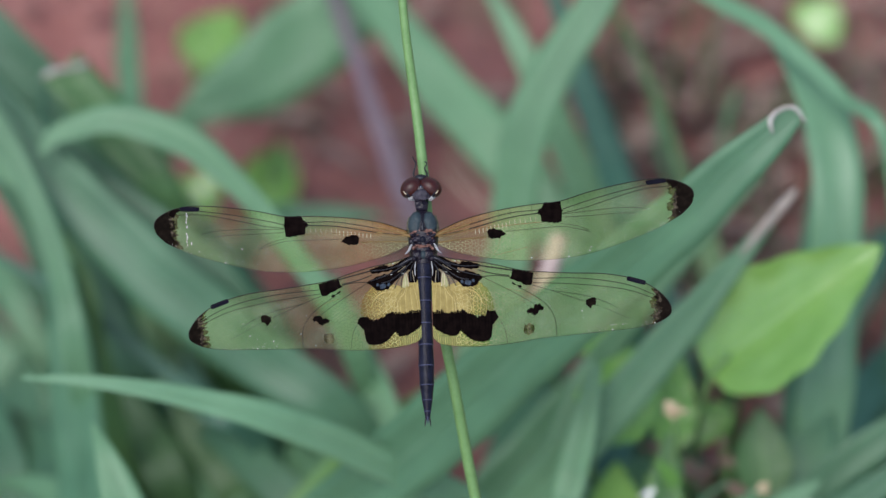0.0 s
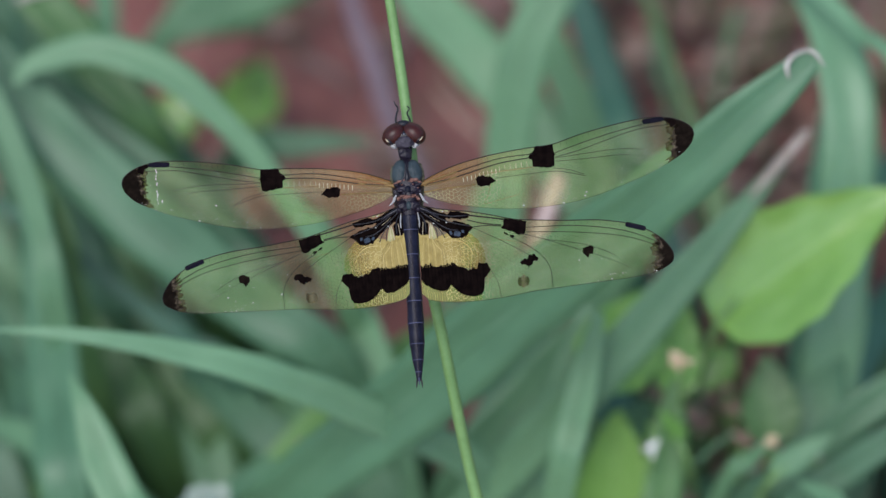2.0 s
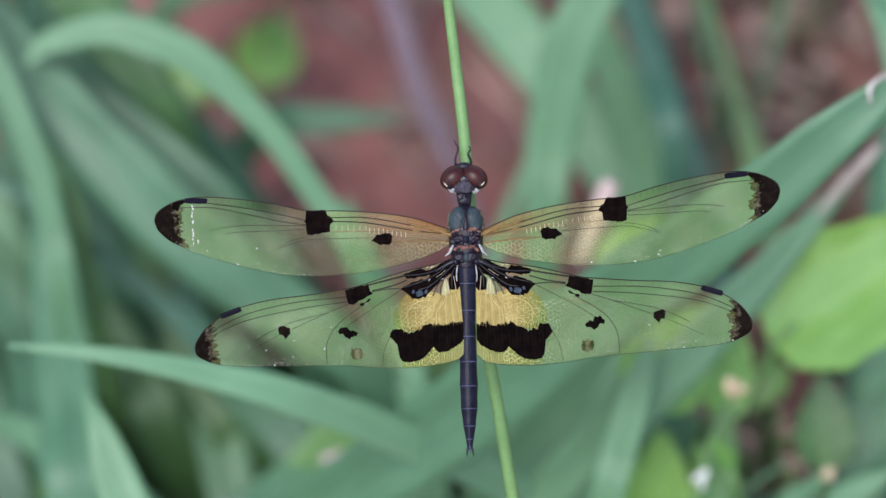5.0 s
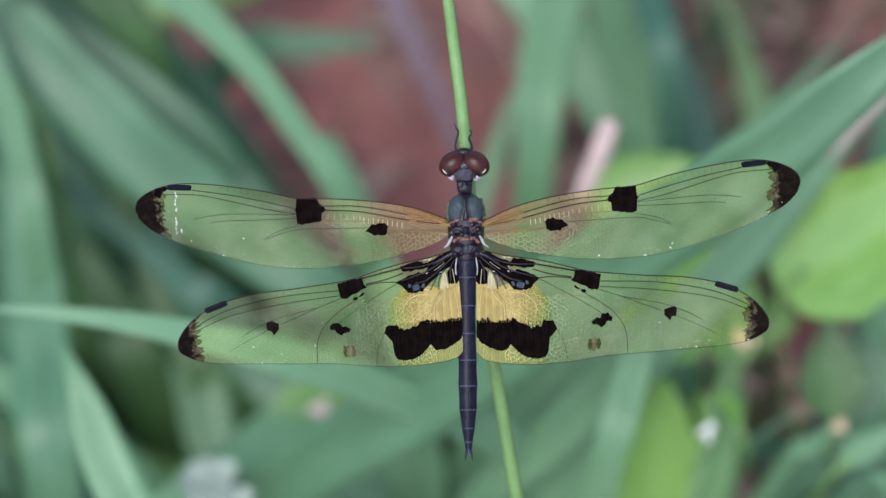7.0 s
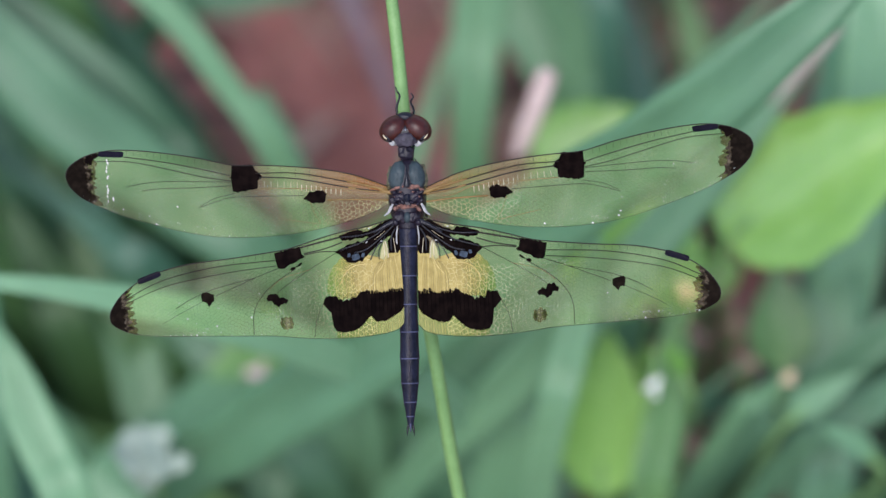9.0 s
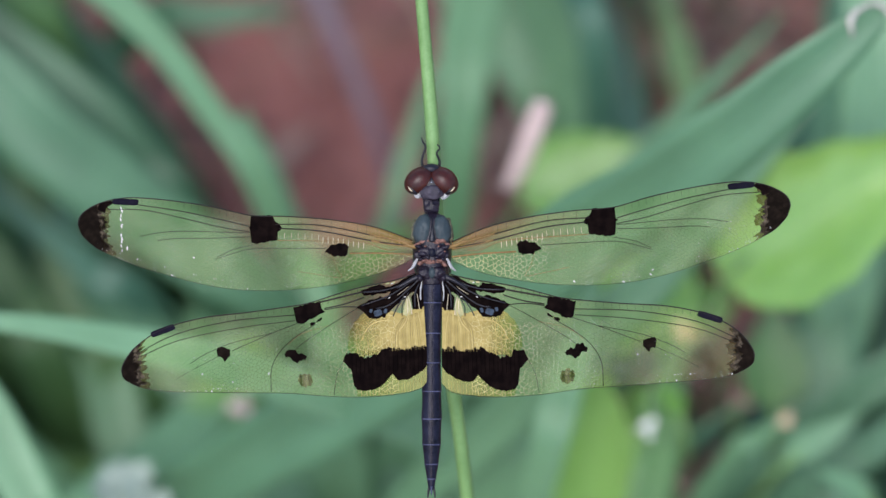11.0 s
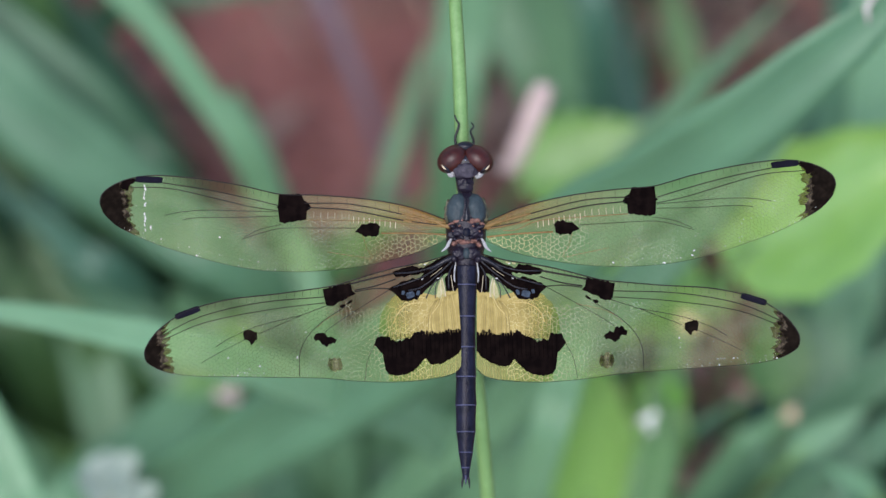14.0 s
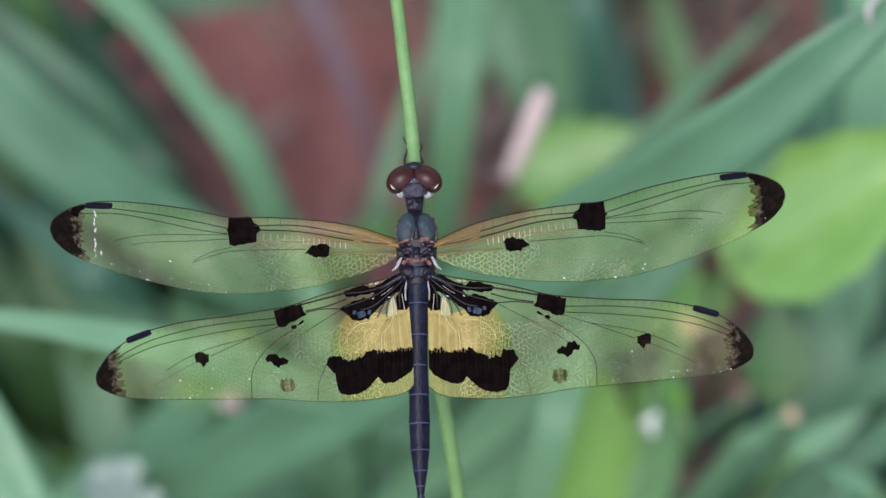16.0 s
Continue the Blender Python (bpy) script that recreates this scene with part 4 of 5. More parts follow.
HIND_LEAD = ((0, 0), (2.5, -0.6), (5.9, -1.1), (8.6, -1.7), (11.4, -2.4), (14.2, -2.7), (18.1, -3.0), (22, -3.2), (25.4, -3.8), (27.6, -4.6), (29.6, -5.9), (30.7, -7.2), (31.05, -7.9), (31.1, -8.4))
HIND_TRAIL = ((-0.6, -11.2), (0.4, -12.0), (2.6, -12.4), (6, -12.5), (9.8, -12.2), (13.2, -11.7), (15.4, -11.5), (18.2, -11.3), (22.1, -11.0), (26, -10.7), (28.8, -10.2), (30.4, -9.45), (31.0, -8.9), (31.1, -8.4))


class Wing:
    """A wing in its own space in millimetres: x from the root to the tip, y forward."""

    def __init__(self, lead, trail, side, camber):
        self.lead_rows, self.trail_rows = curve_points(lead, 8), curve_points(trail, 8)
        self.length, self.side, self.camber = self.lead_rows[-1, 0], side, camber
        self.start = self.trail_rows[0, 0]

    def lead(self, x):
        return np.interp(x, *self.lead_rows.T)

    def trail(self, x):
        return np.interp(x, *self.trail_rows.T)

    def height(self, x, y):
        """Pleats behind the leading edge, fading towards the tip, and a slight bow."""
        gap = self.lead(x) - y
        fade = max(0.0, 1 - x / (self.length * 1.1))
        return 0.10 * fade * math.sin(gap * 4.2) * math.exp(-gap * 0.35) + self.camber * (x / self.length) ** 2

    def at(self, x, y, up=0.0):
        return np.array([self.side * x, y, self.height(x, y) + up]) * MM

    def across(self, x, f, up=0.0):
        y = self.trail(x) + (self.lead(x) - self.trail(x)) * f
        return self.at(x, y, up)

    def flip(self, faces):
        return faces if self.side > 0 else [face[::-1] for face in faces]

    def membrane(self):
        u = 1 - (1 - np.linspace(0, 1, 70)) ** 2.2
        xs, fs = self.start + (self.length - self.start) * u, np.linspace(0, 1, 25)
        verts = [self.across(x, f) for x in xs for f in fs]
        uvs = [(max(x, 0) / self.length, f) for x in xs for f in fs]
        n = len(fs)
        faces = [(i * n + j, (i + 1) * n + j, (i + 1) * n + j + 1, i * n + j + 1) for i in range(len(xs) - 1) for j in range(n - 1)]
        return verts, self.flip(faces), uvs

    def sheet(self, grid, up=0.03):
        """A thin plate on the membrane from a grid of x, y rows."""
        rows, cols = len(grid), len(grid[0])
        top = [self.at(x, y, up) for row in grid for x, y in row]
        low = [self.at(x, y, up - 0.02) for row in grid for x, y in row]
        k = rows * cols
        faces = []
        for i in range(rows - 1):
            for j in range(cols - 1):
                a = i * cols + j
                faces.append((a, a + 1, a + cols + 1, a + cols))
                faces.append((k + a + cols, k + a + cols + 1, k + a + 1, k + a))
        edge = [j for j in range(cols)] + [i * cols + cols - 1 for i in range(1, rows)] + [(rows - 1) * cols + j for j in range(cols - 2, -1, -1)] + [i * cols for i in range(rows - 2, 0, -1)]
        faces += [(b, a, a + k, b + k) for a, b in zip(edge, edge[1:] + edge[:1])]
        return top + low, faces

    def spot(self, x, y, rx, ry, turn=0.0, seed=0, square=2.0, ragged=0.16, up=0.04):
        """A blotch with a ragged outline."""
        rng = random.Random(seed)
        n, c, s = 64, math.cos(radians(turn)), math.sin(radians(turn))
        terms = [(k, rng.uniform(0, 6.3), rng.uniform(0.3, 1.0) / k**0.5) for k in (2, 3, 5, 7, 9, 12)]
        wob = [sum(b * math.sin(k * 2 * math.pi * i / n + a) for k, a, b in terms) * 0.55 for i in range(n)]
        grid = []
        for ring in (0.001, 0.5, 1.0):
            row = []
            for i in range(n + 1):
                w = 2 * math.pi * (i % n) / n
                r = 1 / (abs(math.cos(w)) ** square + abs(math.sin(w)) ** square) ** (1 / square)
                r *= ring * (1 + ragged * wob[i % n])
                a, b = r * math.cos(w) * rx, r * math.sin(w) * ry
                row.append((x + a * c - b * s, y + a * s + b * c))
            grid.append(row)
        return self.sheet(grid, up)

    def patch(self, outline, seed=0, ragged=0.1, up=0.04, shift=(0, 0), cols=46, low_ragged=None):
        """A stained patch inside an outline, its edge ragged along the net of cells."""
        p = np.array(outline, float) + shift
        q = np.roll(p, -1, axis=0)
        rng = random.Random(seed)
        x0, x1 = p[:, 0].min(), p[:, 0].max()
        grid, a, b = [], 0.0, 0.0
        for k, x in enumerate(np.linspace(x0 + 0.01, x1 - 0.01, cols)):
            hit = [u[1] + (v[1] - u[1]) * (x - u[0]) / (v[0] - u[0]) for u, v in zip(p, q) if (u[0] <= x < v[0]) or (v[0] <= x < u[0])]
            if k % 2 == 0:
                a, b = rng.uniform(-1, 1) * ragged, rng.uniform(-1, 1) * (ragged if low_ragged is None else low_ragged)
            top, low = max(hit) + a, min(hit) + b
            if top < low + 0.02:
                top, low = (top + low) / 2 + 0.01, (top + low) / 2 - 0.01
            grid.append([(x, low + (top - low) * f) for f in np.linspace(0, 1, 9)])
        return self.sheet(grid, up)

    def net(self, x0, top, root, tip, seed, radius=(0.018, 0.011)):
        """Uneven six-sided cells, larger at the root: every side is a thin three-edged vein."""
        rng = random.Random(seed)
        pieces, cols, x = [], [], x0
        while x < self.length - 0.3:
            size = root + (tip - root) * min(1.0, (x - x0) / (self.length - x0) * 1.5)
            cols.append((x, size))
            x += size * 0.76
        low, high = min(self.trail_rows[:, 1]), max(self.lead_rows[:, 1])
        rows = int((high - low) / (tip * 0.44)) + 2
        knots = {}
        for i, (x, size) in enumerate(cols):
            for j in range(rows):
                lean = 0.13 if (i + j) % 2 == 0 else -0.13
                y = low + (high - low) * j / rows * (size / tip)
                knots[i, j] = (x + (lean + rng.uniform(-1, 1) * 0.26) * size, y + rng.uniform(-1, 1) * 0.24 * size)

        def inside(p):
            return self.trail(p[0]) + 0.05 < p[1] < self.lead(p[0]) - top(p[0])

        def side(p, q, r):
            if not (inside(p) and inside(q)):
                return
            d = np.array([q[1] - p[1], p[0] - q[0]])
            d = d / (np.linalg.norm(d) + 1e-9) * r
            ring = []
            for x, y in (p, q):
                ring += [self.at(x + d[0], y + d[1], 0.012), self.at(x - d[0], y - d[1], 0.012), self.at(x, y, 0.012 + r)]
            pieces.append((ring, [(0, 1, 4, 3), (1, 2, 5, 4), (2, 0, 3, 5)]))

        for (i, j), p in knots.items():
            r = radius[0] + (radius[1] - radius[0]) * min(1.0, i / len(cols) * 1.6)
            if (i, j + 1) in knots:
                side(p, knots[i, j + 1], r)
            near = [knots[i + 1, k] for k in range(rows) if (i + 1 + k) % 2 == 1 and (i + 1, k) in knots]
            if near and (i + j) % 2 == 0:
                q = min(near, key=lambda q: abs(q[1] - p[1]))
                if abs(q[1] - p[1]) < 0.4:
                    side(p, q, r)
        return joined(pieces)

    def region(self, xs, top, low, seed=0, ragged=0.12, up=0.03):
        """A band between two lines along the wing, with ragged edges."""
        rng = random.Random(seed)
        grid = []
        for x in xs:
            a, b = top(x) + rng.uniform(-1, 1) * ragged, low(x) + rng.uniform(-1, 1) * ragged
            grid.append([(x, b + (a - b) * f) for f in np.linspace(0, 1, 9)])
        return self.sheet(grid, up)

    def tip(self, start, slope, seed, ragged=0.35, up=0.035):
        rng = random.Random(seed)
        grid = []
        for f in np.linspace(0.004, 0.996, 24):
            x0 = start + slope * f + rng.uniform(-1, 1) * ragged
            row = []
            for x in np.linspace(x0, self.length - 0.02, 10):
                row.append((x, self.trail(x) + (self.lead(x) - self.trail(x)) * f))
            grid.append(row)
        return self.sheet(grid, up)

    def vein(self, line, radius, up=0.01, sides=5, steps=4):
        return tube([self.at(x, y, up) for x, y in line], radius * MM, sides, steps)


def edge_line(wing, rows, n):
    return [(x, y) for x, y in curve_points(rows, n)]


def cross_veins(wing, xs, gap_a, gap_b, radius):
    return joined([wing.vein([(x, wing.lead(x) - gap_a), (x + 0.05, wing.lead(x) - gap_b)], radius, 0.015, 4, 1) for x in xs])


PLATES = ("dark_patch", "tip_fringe", "vein_net", "small_mark", "dark_spot", "wing_tip", "stigma", "yellow_field", "yellow_fringe", "dark_band", "dark_base", "gloss_cell", "faint_spot", "pale_fleck")


def part_of(name, made, material, parent, label="", smooth=True):
    v, f = made[:2]
    smooth = smooth and name not in PLATES
    return part(name, mesh_of(name, v, f, material, made[2] if len(made) > 2 else None, smooth), parent, label)


def forewing(fly, side, place, turn, scale, camber, label):
    w = Wing(FORE_LEAD, FORE_TRAIL, side, camber)
    wing = part_of("forewing", w.membrane(), MEMBRANE, fly, label)
    wing.matrix_basis = pose(place[0] * MM, place[1] * MM, place[2] * MM, 0, 0, turn) @ Matrix.Scale(scale, 4)
    part_of("front_edge_vein", w.vein(edge_line(w, FORE_LEAD, 2), 0.06), VEIN, wing)
    part_of("rear_edge_vein", w.vein(edge_line(w, FORE_TRAIL, 3), 0.020), VEIN, wing)
    net = part_of("vein_net", w.net(0.1, lambda x: w.lead(x) + 0.5 - 0.07 * x if x < 7.5 else (2.0 if x < 15 else 0.9), 0.60, 0.44, 5 + side), NET, wing)
    tagged(net, kind="stuff")
    for line, r, m in ((((0.0, 0.55), (4.2, 1.7), (9.4, 3.05), (14.0, 3.42)), 0.045, VEIN), (((0, 0.25), (4.2, 1.1), (9.4, 2.44), (13.6, 2.97)), 0.055, VEIN),
                       (((0, 0.55), (2.2, 1.15), (4.3, 1.76)), 0.085, VEIN_GOLD), (((0, 0.22), (2.2, 0.62), (4.2, 1.12)), 0.09, VEIN_GOLD),
                       (((0, -0.6), (2.8, -0.28), (6.5, -0.05)), 0.075, VEIN_GOLD), (((1.6, 0.05), (2.9, 0.12), (5.0, 1.0), (8.8, 1.38), (13.9, 1.75)), 0.032, VEIN_GOLD),
                       (((9.0, 0.62), (12.6, 0.85), (16.4, 1.04), (18.4, 0.72), (20.4, 0.2)), 0.026, VEIN), (((16.7, 3.38), (19.7, 4.3), (23.8, 5.42), (28.0, 6.31)), 0.042, VEIN),
                       (((16.7, 2.82), (19.6, 3.46), (23.5, 4.65), (27.4, 5.72), (31.2, 6.05)), 0.036, VEIN), (((16.7, 2.72), (19.6, 2.97), (23.4, 3.3), (26.0, 3.3), (28.0, 3.05)), 0.026, VEIN),
                       (((16.7, 2.3), (20.8, 2.4), (24.4, 2.6), (26.2, 2.5)), 0.026, VEIN), (((16.4, 1.44), (18.5, 1.09), (20.2, 0.4)), 0.024, VEIN),
                       (((8.4, -0.1), (8.0, -1.5), (7.5, -2.5), (9.2, -2.2), (12.0, -1.6)), 0.020, VEIN_GOLD)):
        part_of("long_vein", w.vein(line, r * 1.25, 0.02), m, wing)
    part_of("cross_veins", cross_veins(w, (2.4, 4.6, 5.5, 6.9, 8.2, 9.7, 11.3, 12.6), 0.03, 1.0, 0.020), VEIN, wing)
    part_of("cross_veins", cross_veins(w, (1.3, 2.0, 3.3, 3.7), 0.2, 1.1, 0.035), VEIN_GOLD, wing)
    part_of("cross_veins", cross_veins(w, np.arange(5.0, 9.4, 0.52), 1.9, 2.5, 0.034), VEIN_PALE, wing)
    part_of("cross_veins", cross_veins(w, np.arange(9.6, 13.4, 0.7), 1.7, 2.3, 0.018), VEIN_PALE, wing)
    part_of("cross_veins", cross_veins(w, np.arange(17.5, 28.0, 0.72), 0.03, 0.62, 0.014), VEIN, wing)
    node = [(-0.85, 1.42), (1.42, 1.5), (1.5, 0.4), (1.72, 0.25), (1.5, 0.05), (1.52, -1.25), (1.0, -1.42), (-1.15, -1.2), (-1.3, -1.0), (-1.0, -0.45), (-1.78, -0.05), (-1.55, 0.45), (-1.1, 0.75)]
    part_of("dark_patch", w.patch(node, 1 + side, 0.05, 0.05, (15.1, 2.95)), BROWN_BLACK, wing, "square black-brown patch at mid-wing")
    star = [(-1.1, -0.55), (-0.6, -0.75), (0.0, -0.6), (0.45, -0.7), (0.75, -0.35), (1.3, -0.1), (0.85, 0.25), (0.6, 0.6), (0.1, 0.5), (-0.4, 0.72), (-0.9, 0.6), (-1.25, 0.25), (-1.05, -0.1)]
    part_of("dark_spot", w.patch(star, 4 + side, 0.07, 0.05, (7.8, 0.38), 26), BROWN_BLACK, wing)
    part_of("tip_fringe", w.tip(30.9, 0.4, 70 + side, 0.5, 0.014), TIP_FRINGE, wing, "thin brown shade inside the dark wing tip")
    part_of("tip_fringe", w.tip(31.35, 0.4, 75 + side, 0.35, 0.024), TIP_MID, wing, "thinner brown inner edge of the dark wing tip")
    part_of("wing_tip", w.tip(31.9, 0.3, 7 + side, 0.25), TIP, wing, "black-brown wing tip with a ragged inner edge")
    part_of("dark_patch", w.patch([(30.4, 6.95), (32.0, 6.75), (32.2, 6.1), (31.5, 5.6), (31.3, 6.2), (30.6, 6.62)], 3, 0.06, 0.05), BROWN_BLACK, wing)
    part_of("stigma", w.spot(29.3, 6.70, 1.35, 0.33, 6, 9, 6.0, 0.03, 0.06), STIGMA, wing, "blue-black cell on the front edge")
    flecks(w, wing, ((29.75, 5.9), (29.85, 5.3), (29.9, 4.9), (29.85, 4.2), (29.95, 3.3), (29.9, 2.8), (30.0, 2.2), (29.95, 1.7), (29.4, 1.9)) if side < 0 else (), 12.0, 3 + side)
    return wing


def flecks(w, wing, marks, start, seed):
    """Bright specks of wet and painted sparkle of the veins on the membrane."""
    rng = random.Random(seed)
    for k, (x, y) in enumerate(marks):
        part_of("pale_fleck", w.spot(x, y, rng.uniform(0.035, 0.10), rng.uniform(0.08, 0.30), rng.uniform(-12, 14), k, 2.0, 0.6, 0.05), FLECK, wing, "whitish scratch mark")
    # scattered specks paint the veins' sparkle in a pale colour
    for k in range(64):
        x = rng.uniform(start, w.length - 1.5) if k % 2 else rng.uniform(start + 5, w.length - 3)
        y = w.trail(x) + (w.lead(x) - w.trail(x)) * rng.choice((0.015, 0.02, 0.05, 0.1, rng.uniform(0.1, 0.7)))
        size = rng.uniform(0.014, 0.036) if k > 3 else 0.07
        part_of("pale_fleck", w.spot(x, y, size * rng.uniform(1, 1.8), size, rng.uniform(0, 180), 1, 2.0, 0.2, 0.05), FLECK, wing)


def hindwing(fly, side, place, turn, scale, camber, label):
    w = Wing(HIND_LEAD, HIND_TRAIL, side, camber)
    wing = part_of("hindwing", w.membrane(), HIND_MEMBRANE, fly, label)
    wing.matrix_basis = pose(place[0] * MM, place[1] * MM, place[2] * MM, 0, 0, turn) @ Matrix.Scale(scale, 4)
    part_of("front_edge_vein", w.vein(edge_line(w, HIND_LEAD, 2), 0.062), VEIN, wing)
    part_of("rear_edge_vein", w.vein(edge_line(w, HIND_TRAIL, 3), 0.028), VEIN, wing)
    net = part_of("vein_net", w.net(2.6, lambda x: 3.0 + 0.5 * math.exp(-((x - 6) / 3) ** 2) if x < 10 else 1.7, 0.64, 0.44, 15 + side, (0.019, 0.011)), NET, wing)
    tagged(net, kind="stuff")
    for line, r, m in ((((5.6, -1.55), (8, -1.98), (10.3, -2.4)), 0.075, VEIN), (((5.6, -2.15), (7.6, -2.72), (9.8, -3.05)), 0.055, VEIN), (((6.3, -3.1), (8.0, -3.0), (9.8, -3.2)), 0.045, VEIN),
                       (((12.9, -3.54), (19.3, -3.74), (25.2, -4.75), (29.4, -6.5)), 0.040, VEIN), (((12.9, -4.13), (18.5, -4.5), (24.9, -5.4), (29.3, -6.95)), 0.034, VEIN),
                       (((12.6, -4.4), (15.4, -5.3), (19.6, -6.85)), 0.028, VEIN), (((15.3, -5.25), (19.6, -6.05), (22.3, -7.0), (24.0, -7.9)), 0.026, VEIN),
                       (((10.8, -4.6), (13.2, -6.0), (14.8, -7.45), (15.65, -9.1), (15.8, -11.35)), 0.030, VEIN), (((6.3, -3.2), (9.2, -4.75), (11.9, -6.3), (13.0, -7.05)), 0.026, VEIN),
                       (((8.1, -8.6), (8.9, -10.1), (9.3, -12.1)), 0.024, VEIN), (((9.2, -4.8), (12.2, -5.5), (13.8, -6.6)), 0.018, VEIN_GOLD), (((20.5, -7.1), (23.0, -8.2), (25.5, -9.4)), 0.018, VEIN)):
        part_of("long_vein", w.vein(line, r * 1.25, 0.02), m, wing)
    # golden base, thinning out at its outer side, and the fringe behind the band
    part_of("yellow_field", w.patch([(-0.58, -3.2), (0.6, -3.6), (1.8, -4.1), (3.0, -3.7), (4.4, -3.5), (5.6, -3.7), (6.6, -4.5), (7.5, -6.0), (7.6, -7.4), (6.8, -8.3), (-0.58, -8.3)], 3, 0.1, 0.015), YELLOW, wing, "golden-yellow field at the wing base")
    part_of("yellow_fringe", w.region(np.linspace(-0.58, 6.9, 42), lambda x: -8.9, lambda x: w.trail(x) + 0.06, 5, 0.03, 0.012), YELLOW_THIN, wing, "thin yellow fringe along the rear edge")
    rng = random.Random(61)
    for k in range(13):
        x = -0.3 + k * 0.27 + rng.uniform(-0.06, 0.06)
        part_of("rib", w.vein([(x * 0.55 + 0.25, -4.0 - 0.05 * k), (x * 0.9 + 0.1, -5.8), (x, -7.9)], rng.uniform(0.018, 0.034), 0.03), YELLOW_RIB if k % 3 else BROAD_VEIN, wing)
    for k in range(9):
        x = 3.2 + k * 0.42 + rng.uniform(-0.1, 0.1)
        part_of("rib", w.vein([(x, -5.1 - abs(k - 4) * 0.12), (x + 0.15, -6.4), (x + 0.05, -8.0)], rng.uniform(0.014, 0.024), 0.03), YELLOW_RIB if k % 2 else BROAD_VEIN, wing)
    for line, r in ((((0.95, -3.9), (1.5, -5.1), (2.4, -6.2), (2.5, -7.8)), 0.075), (((2.75, -7.4), (2.7, -6.2), (2.9, -4.95), (3.9, -4.55)), 0.035), (((2.9, -4.7), (4.3, -4.75), (5.4, -5.35), (6.1, -6.6)), 0.07)):
        part_of("rib", w.vein(line, r, -0.025), BROAD_VEIN, wing, "broad pale curved vein")
    for k in range(18):
        x = -0.1 + k * 0.43
        part_of("rib", w.vein([(x, -7.75), (x + 0.03, -9.0), (x + 0.08, -10.2 + 0.3 * abs(math.sin(x)))], 0.024, 0.045), DARK_RIB, wing)
    for k in range(22):
        x = 0.1 + k * 0.3 + rng.uniform(-0.04, 0.04)
        part_of("rib", w.vein([(x, w.trail(x) + 1.1), (x + 0.06, w.trail(x) + 0.08)], 0.018, 0.02, 4, 1), YELLOW_RIB if k % 3 else BROAD_VEIN, wing)
    band = [(-0.6, -7.6), (0.67, -7.4), (1.27, -7.9), (2.1, -7.65), (3.5, -7.5), (4.3, -7.9), (5.3, -8.45), (6.45, -8.3), (6.6, -7.75), (7.7, -7.75), (8.2, -8.6), (7.5, -9.5), (7.15, -9.86), (7.28, -10.4), (7.2, -11.2), (6.9, -11.65),
            (6.1, -11.9), (5.2, -11.8), (4.4, -11.5), (3.7, -10.9), (3.1, -10.25), (2.6, -10.95), (1.6, -10.95), (0.7, -10.55), (-0.2, -10.0), (-0.6, -9.4)]
    part_of("dark_band", w.patch(band, 8 + side, 0.16, 0.045, cols=96, low_ragged=0.045), BROWN_BLACK, wing, "broad ribbed black-brown band with a lobed rear edge")
    # black base: three lobes with glossy veins and thin pale gaps between them
    part_of("dark_base", w.patch([(-0.4, 0.0), (0.86, -0.25), (2.2, -0.95), (3.2, -1.3), (3.5, -0.95), (4.3, -0.95), (5.9, -1.42), (5.7, -1.9), (4.8, -2.0), (3.9, -1.85), (2.5, -1.75), (0.86, -1.0), (-0.4, -0.5)], 11 + side, 0.06, 0.05), BROWN_BLACK, wing, "black base of the wing with bluish gloss")
    part_of("dark_base", w.patch([(-0.4, -0.7), (0.87, -1.45), (2.4, -2.4), (3.2, -2.35), (4.0, -2.2), (5.1, -2.5), (6.4, -3.1), (5.7, -3.7), (5.3, -4.25), (4.4, -4.45), (3.5, -4.3), (3.0, -3.7), (1.8, -2.85), (0.6, -1.95), (-0.4, -1.4)], 13 + side, 0.08, 0.055), BROWN_BLACK, wing)
    part_of("dark_base", w.patch([(-0.5, -0.1), (1.2, -0.75), (2.6, -1.5), (3.3, -2.4), (2.5, -2.6), (1.4, -2.2), (0.4, -1.9), (-0.5, -1.5)], 12, 0.05, 0.045, cols=24), BROWN_BLACK, wing)
    part_of("dark_base", w.patch([(-0.6, -1.2), (0.1, -1.7), (0.7, -2.4), (0.62, -3.7), (-0.3, -3.75), (-0.6, -3.4)], 14, 0.05, 0.05, cols=22), BROWN_BLACK, wing)
    for line, r in ((((-0.5, 0.05), (1.6, -1.05), (3.5, -1.55), (5.6, -1.6)), 0.075), (((-0.5, -0.4), (1.1, -1.75), (3.0, -3.1), (4.4, -3.4)), 0.08), (((-0.4, -0.1), (1.7, -1.5), (3.4, -2.3), (5.9, -3.0)), 0.07), (((-0.3, -1.0), (0.25, -2.0), (0.35, -3.5)), 0.08), (((0.9, -1.9), (1.35, -2.6), (1.7, -3.4), (1.75, -4.3)), 0.05), (((1.4, -2.3), (2.1, -3.2), (2.7, -4.3)), 0.06)):
        part_of("long_vein", w.vein(line, r, 0.07), BLACK, wing)
    for line, r in ((((0.05, -2.1), (-0.02, -2.9), (-0.1, -3.7)), 0.03), (((0.98, -2.35), (0.80, -3.1), (0.72, -4.2)), 0.05), (((1.15, -2.5), (1.1, -3.2), (1.15, -4.1)), 0.04), (((0.9, -1.3), (1.5, -1.75), (2.1, -2.1)), 0.02)):
        part_of("pale_streak", w.vein(line, r, 0.09), VEIN_PALE, wing)
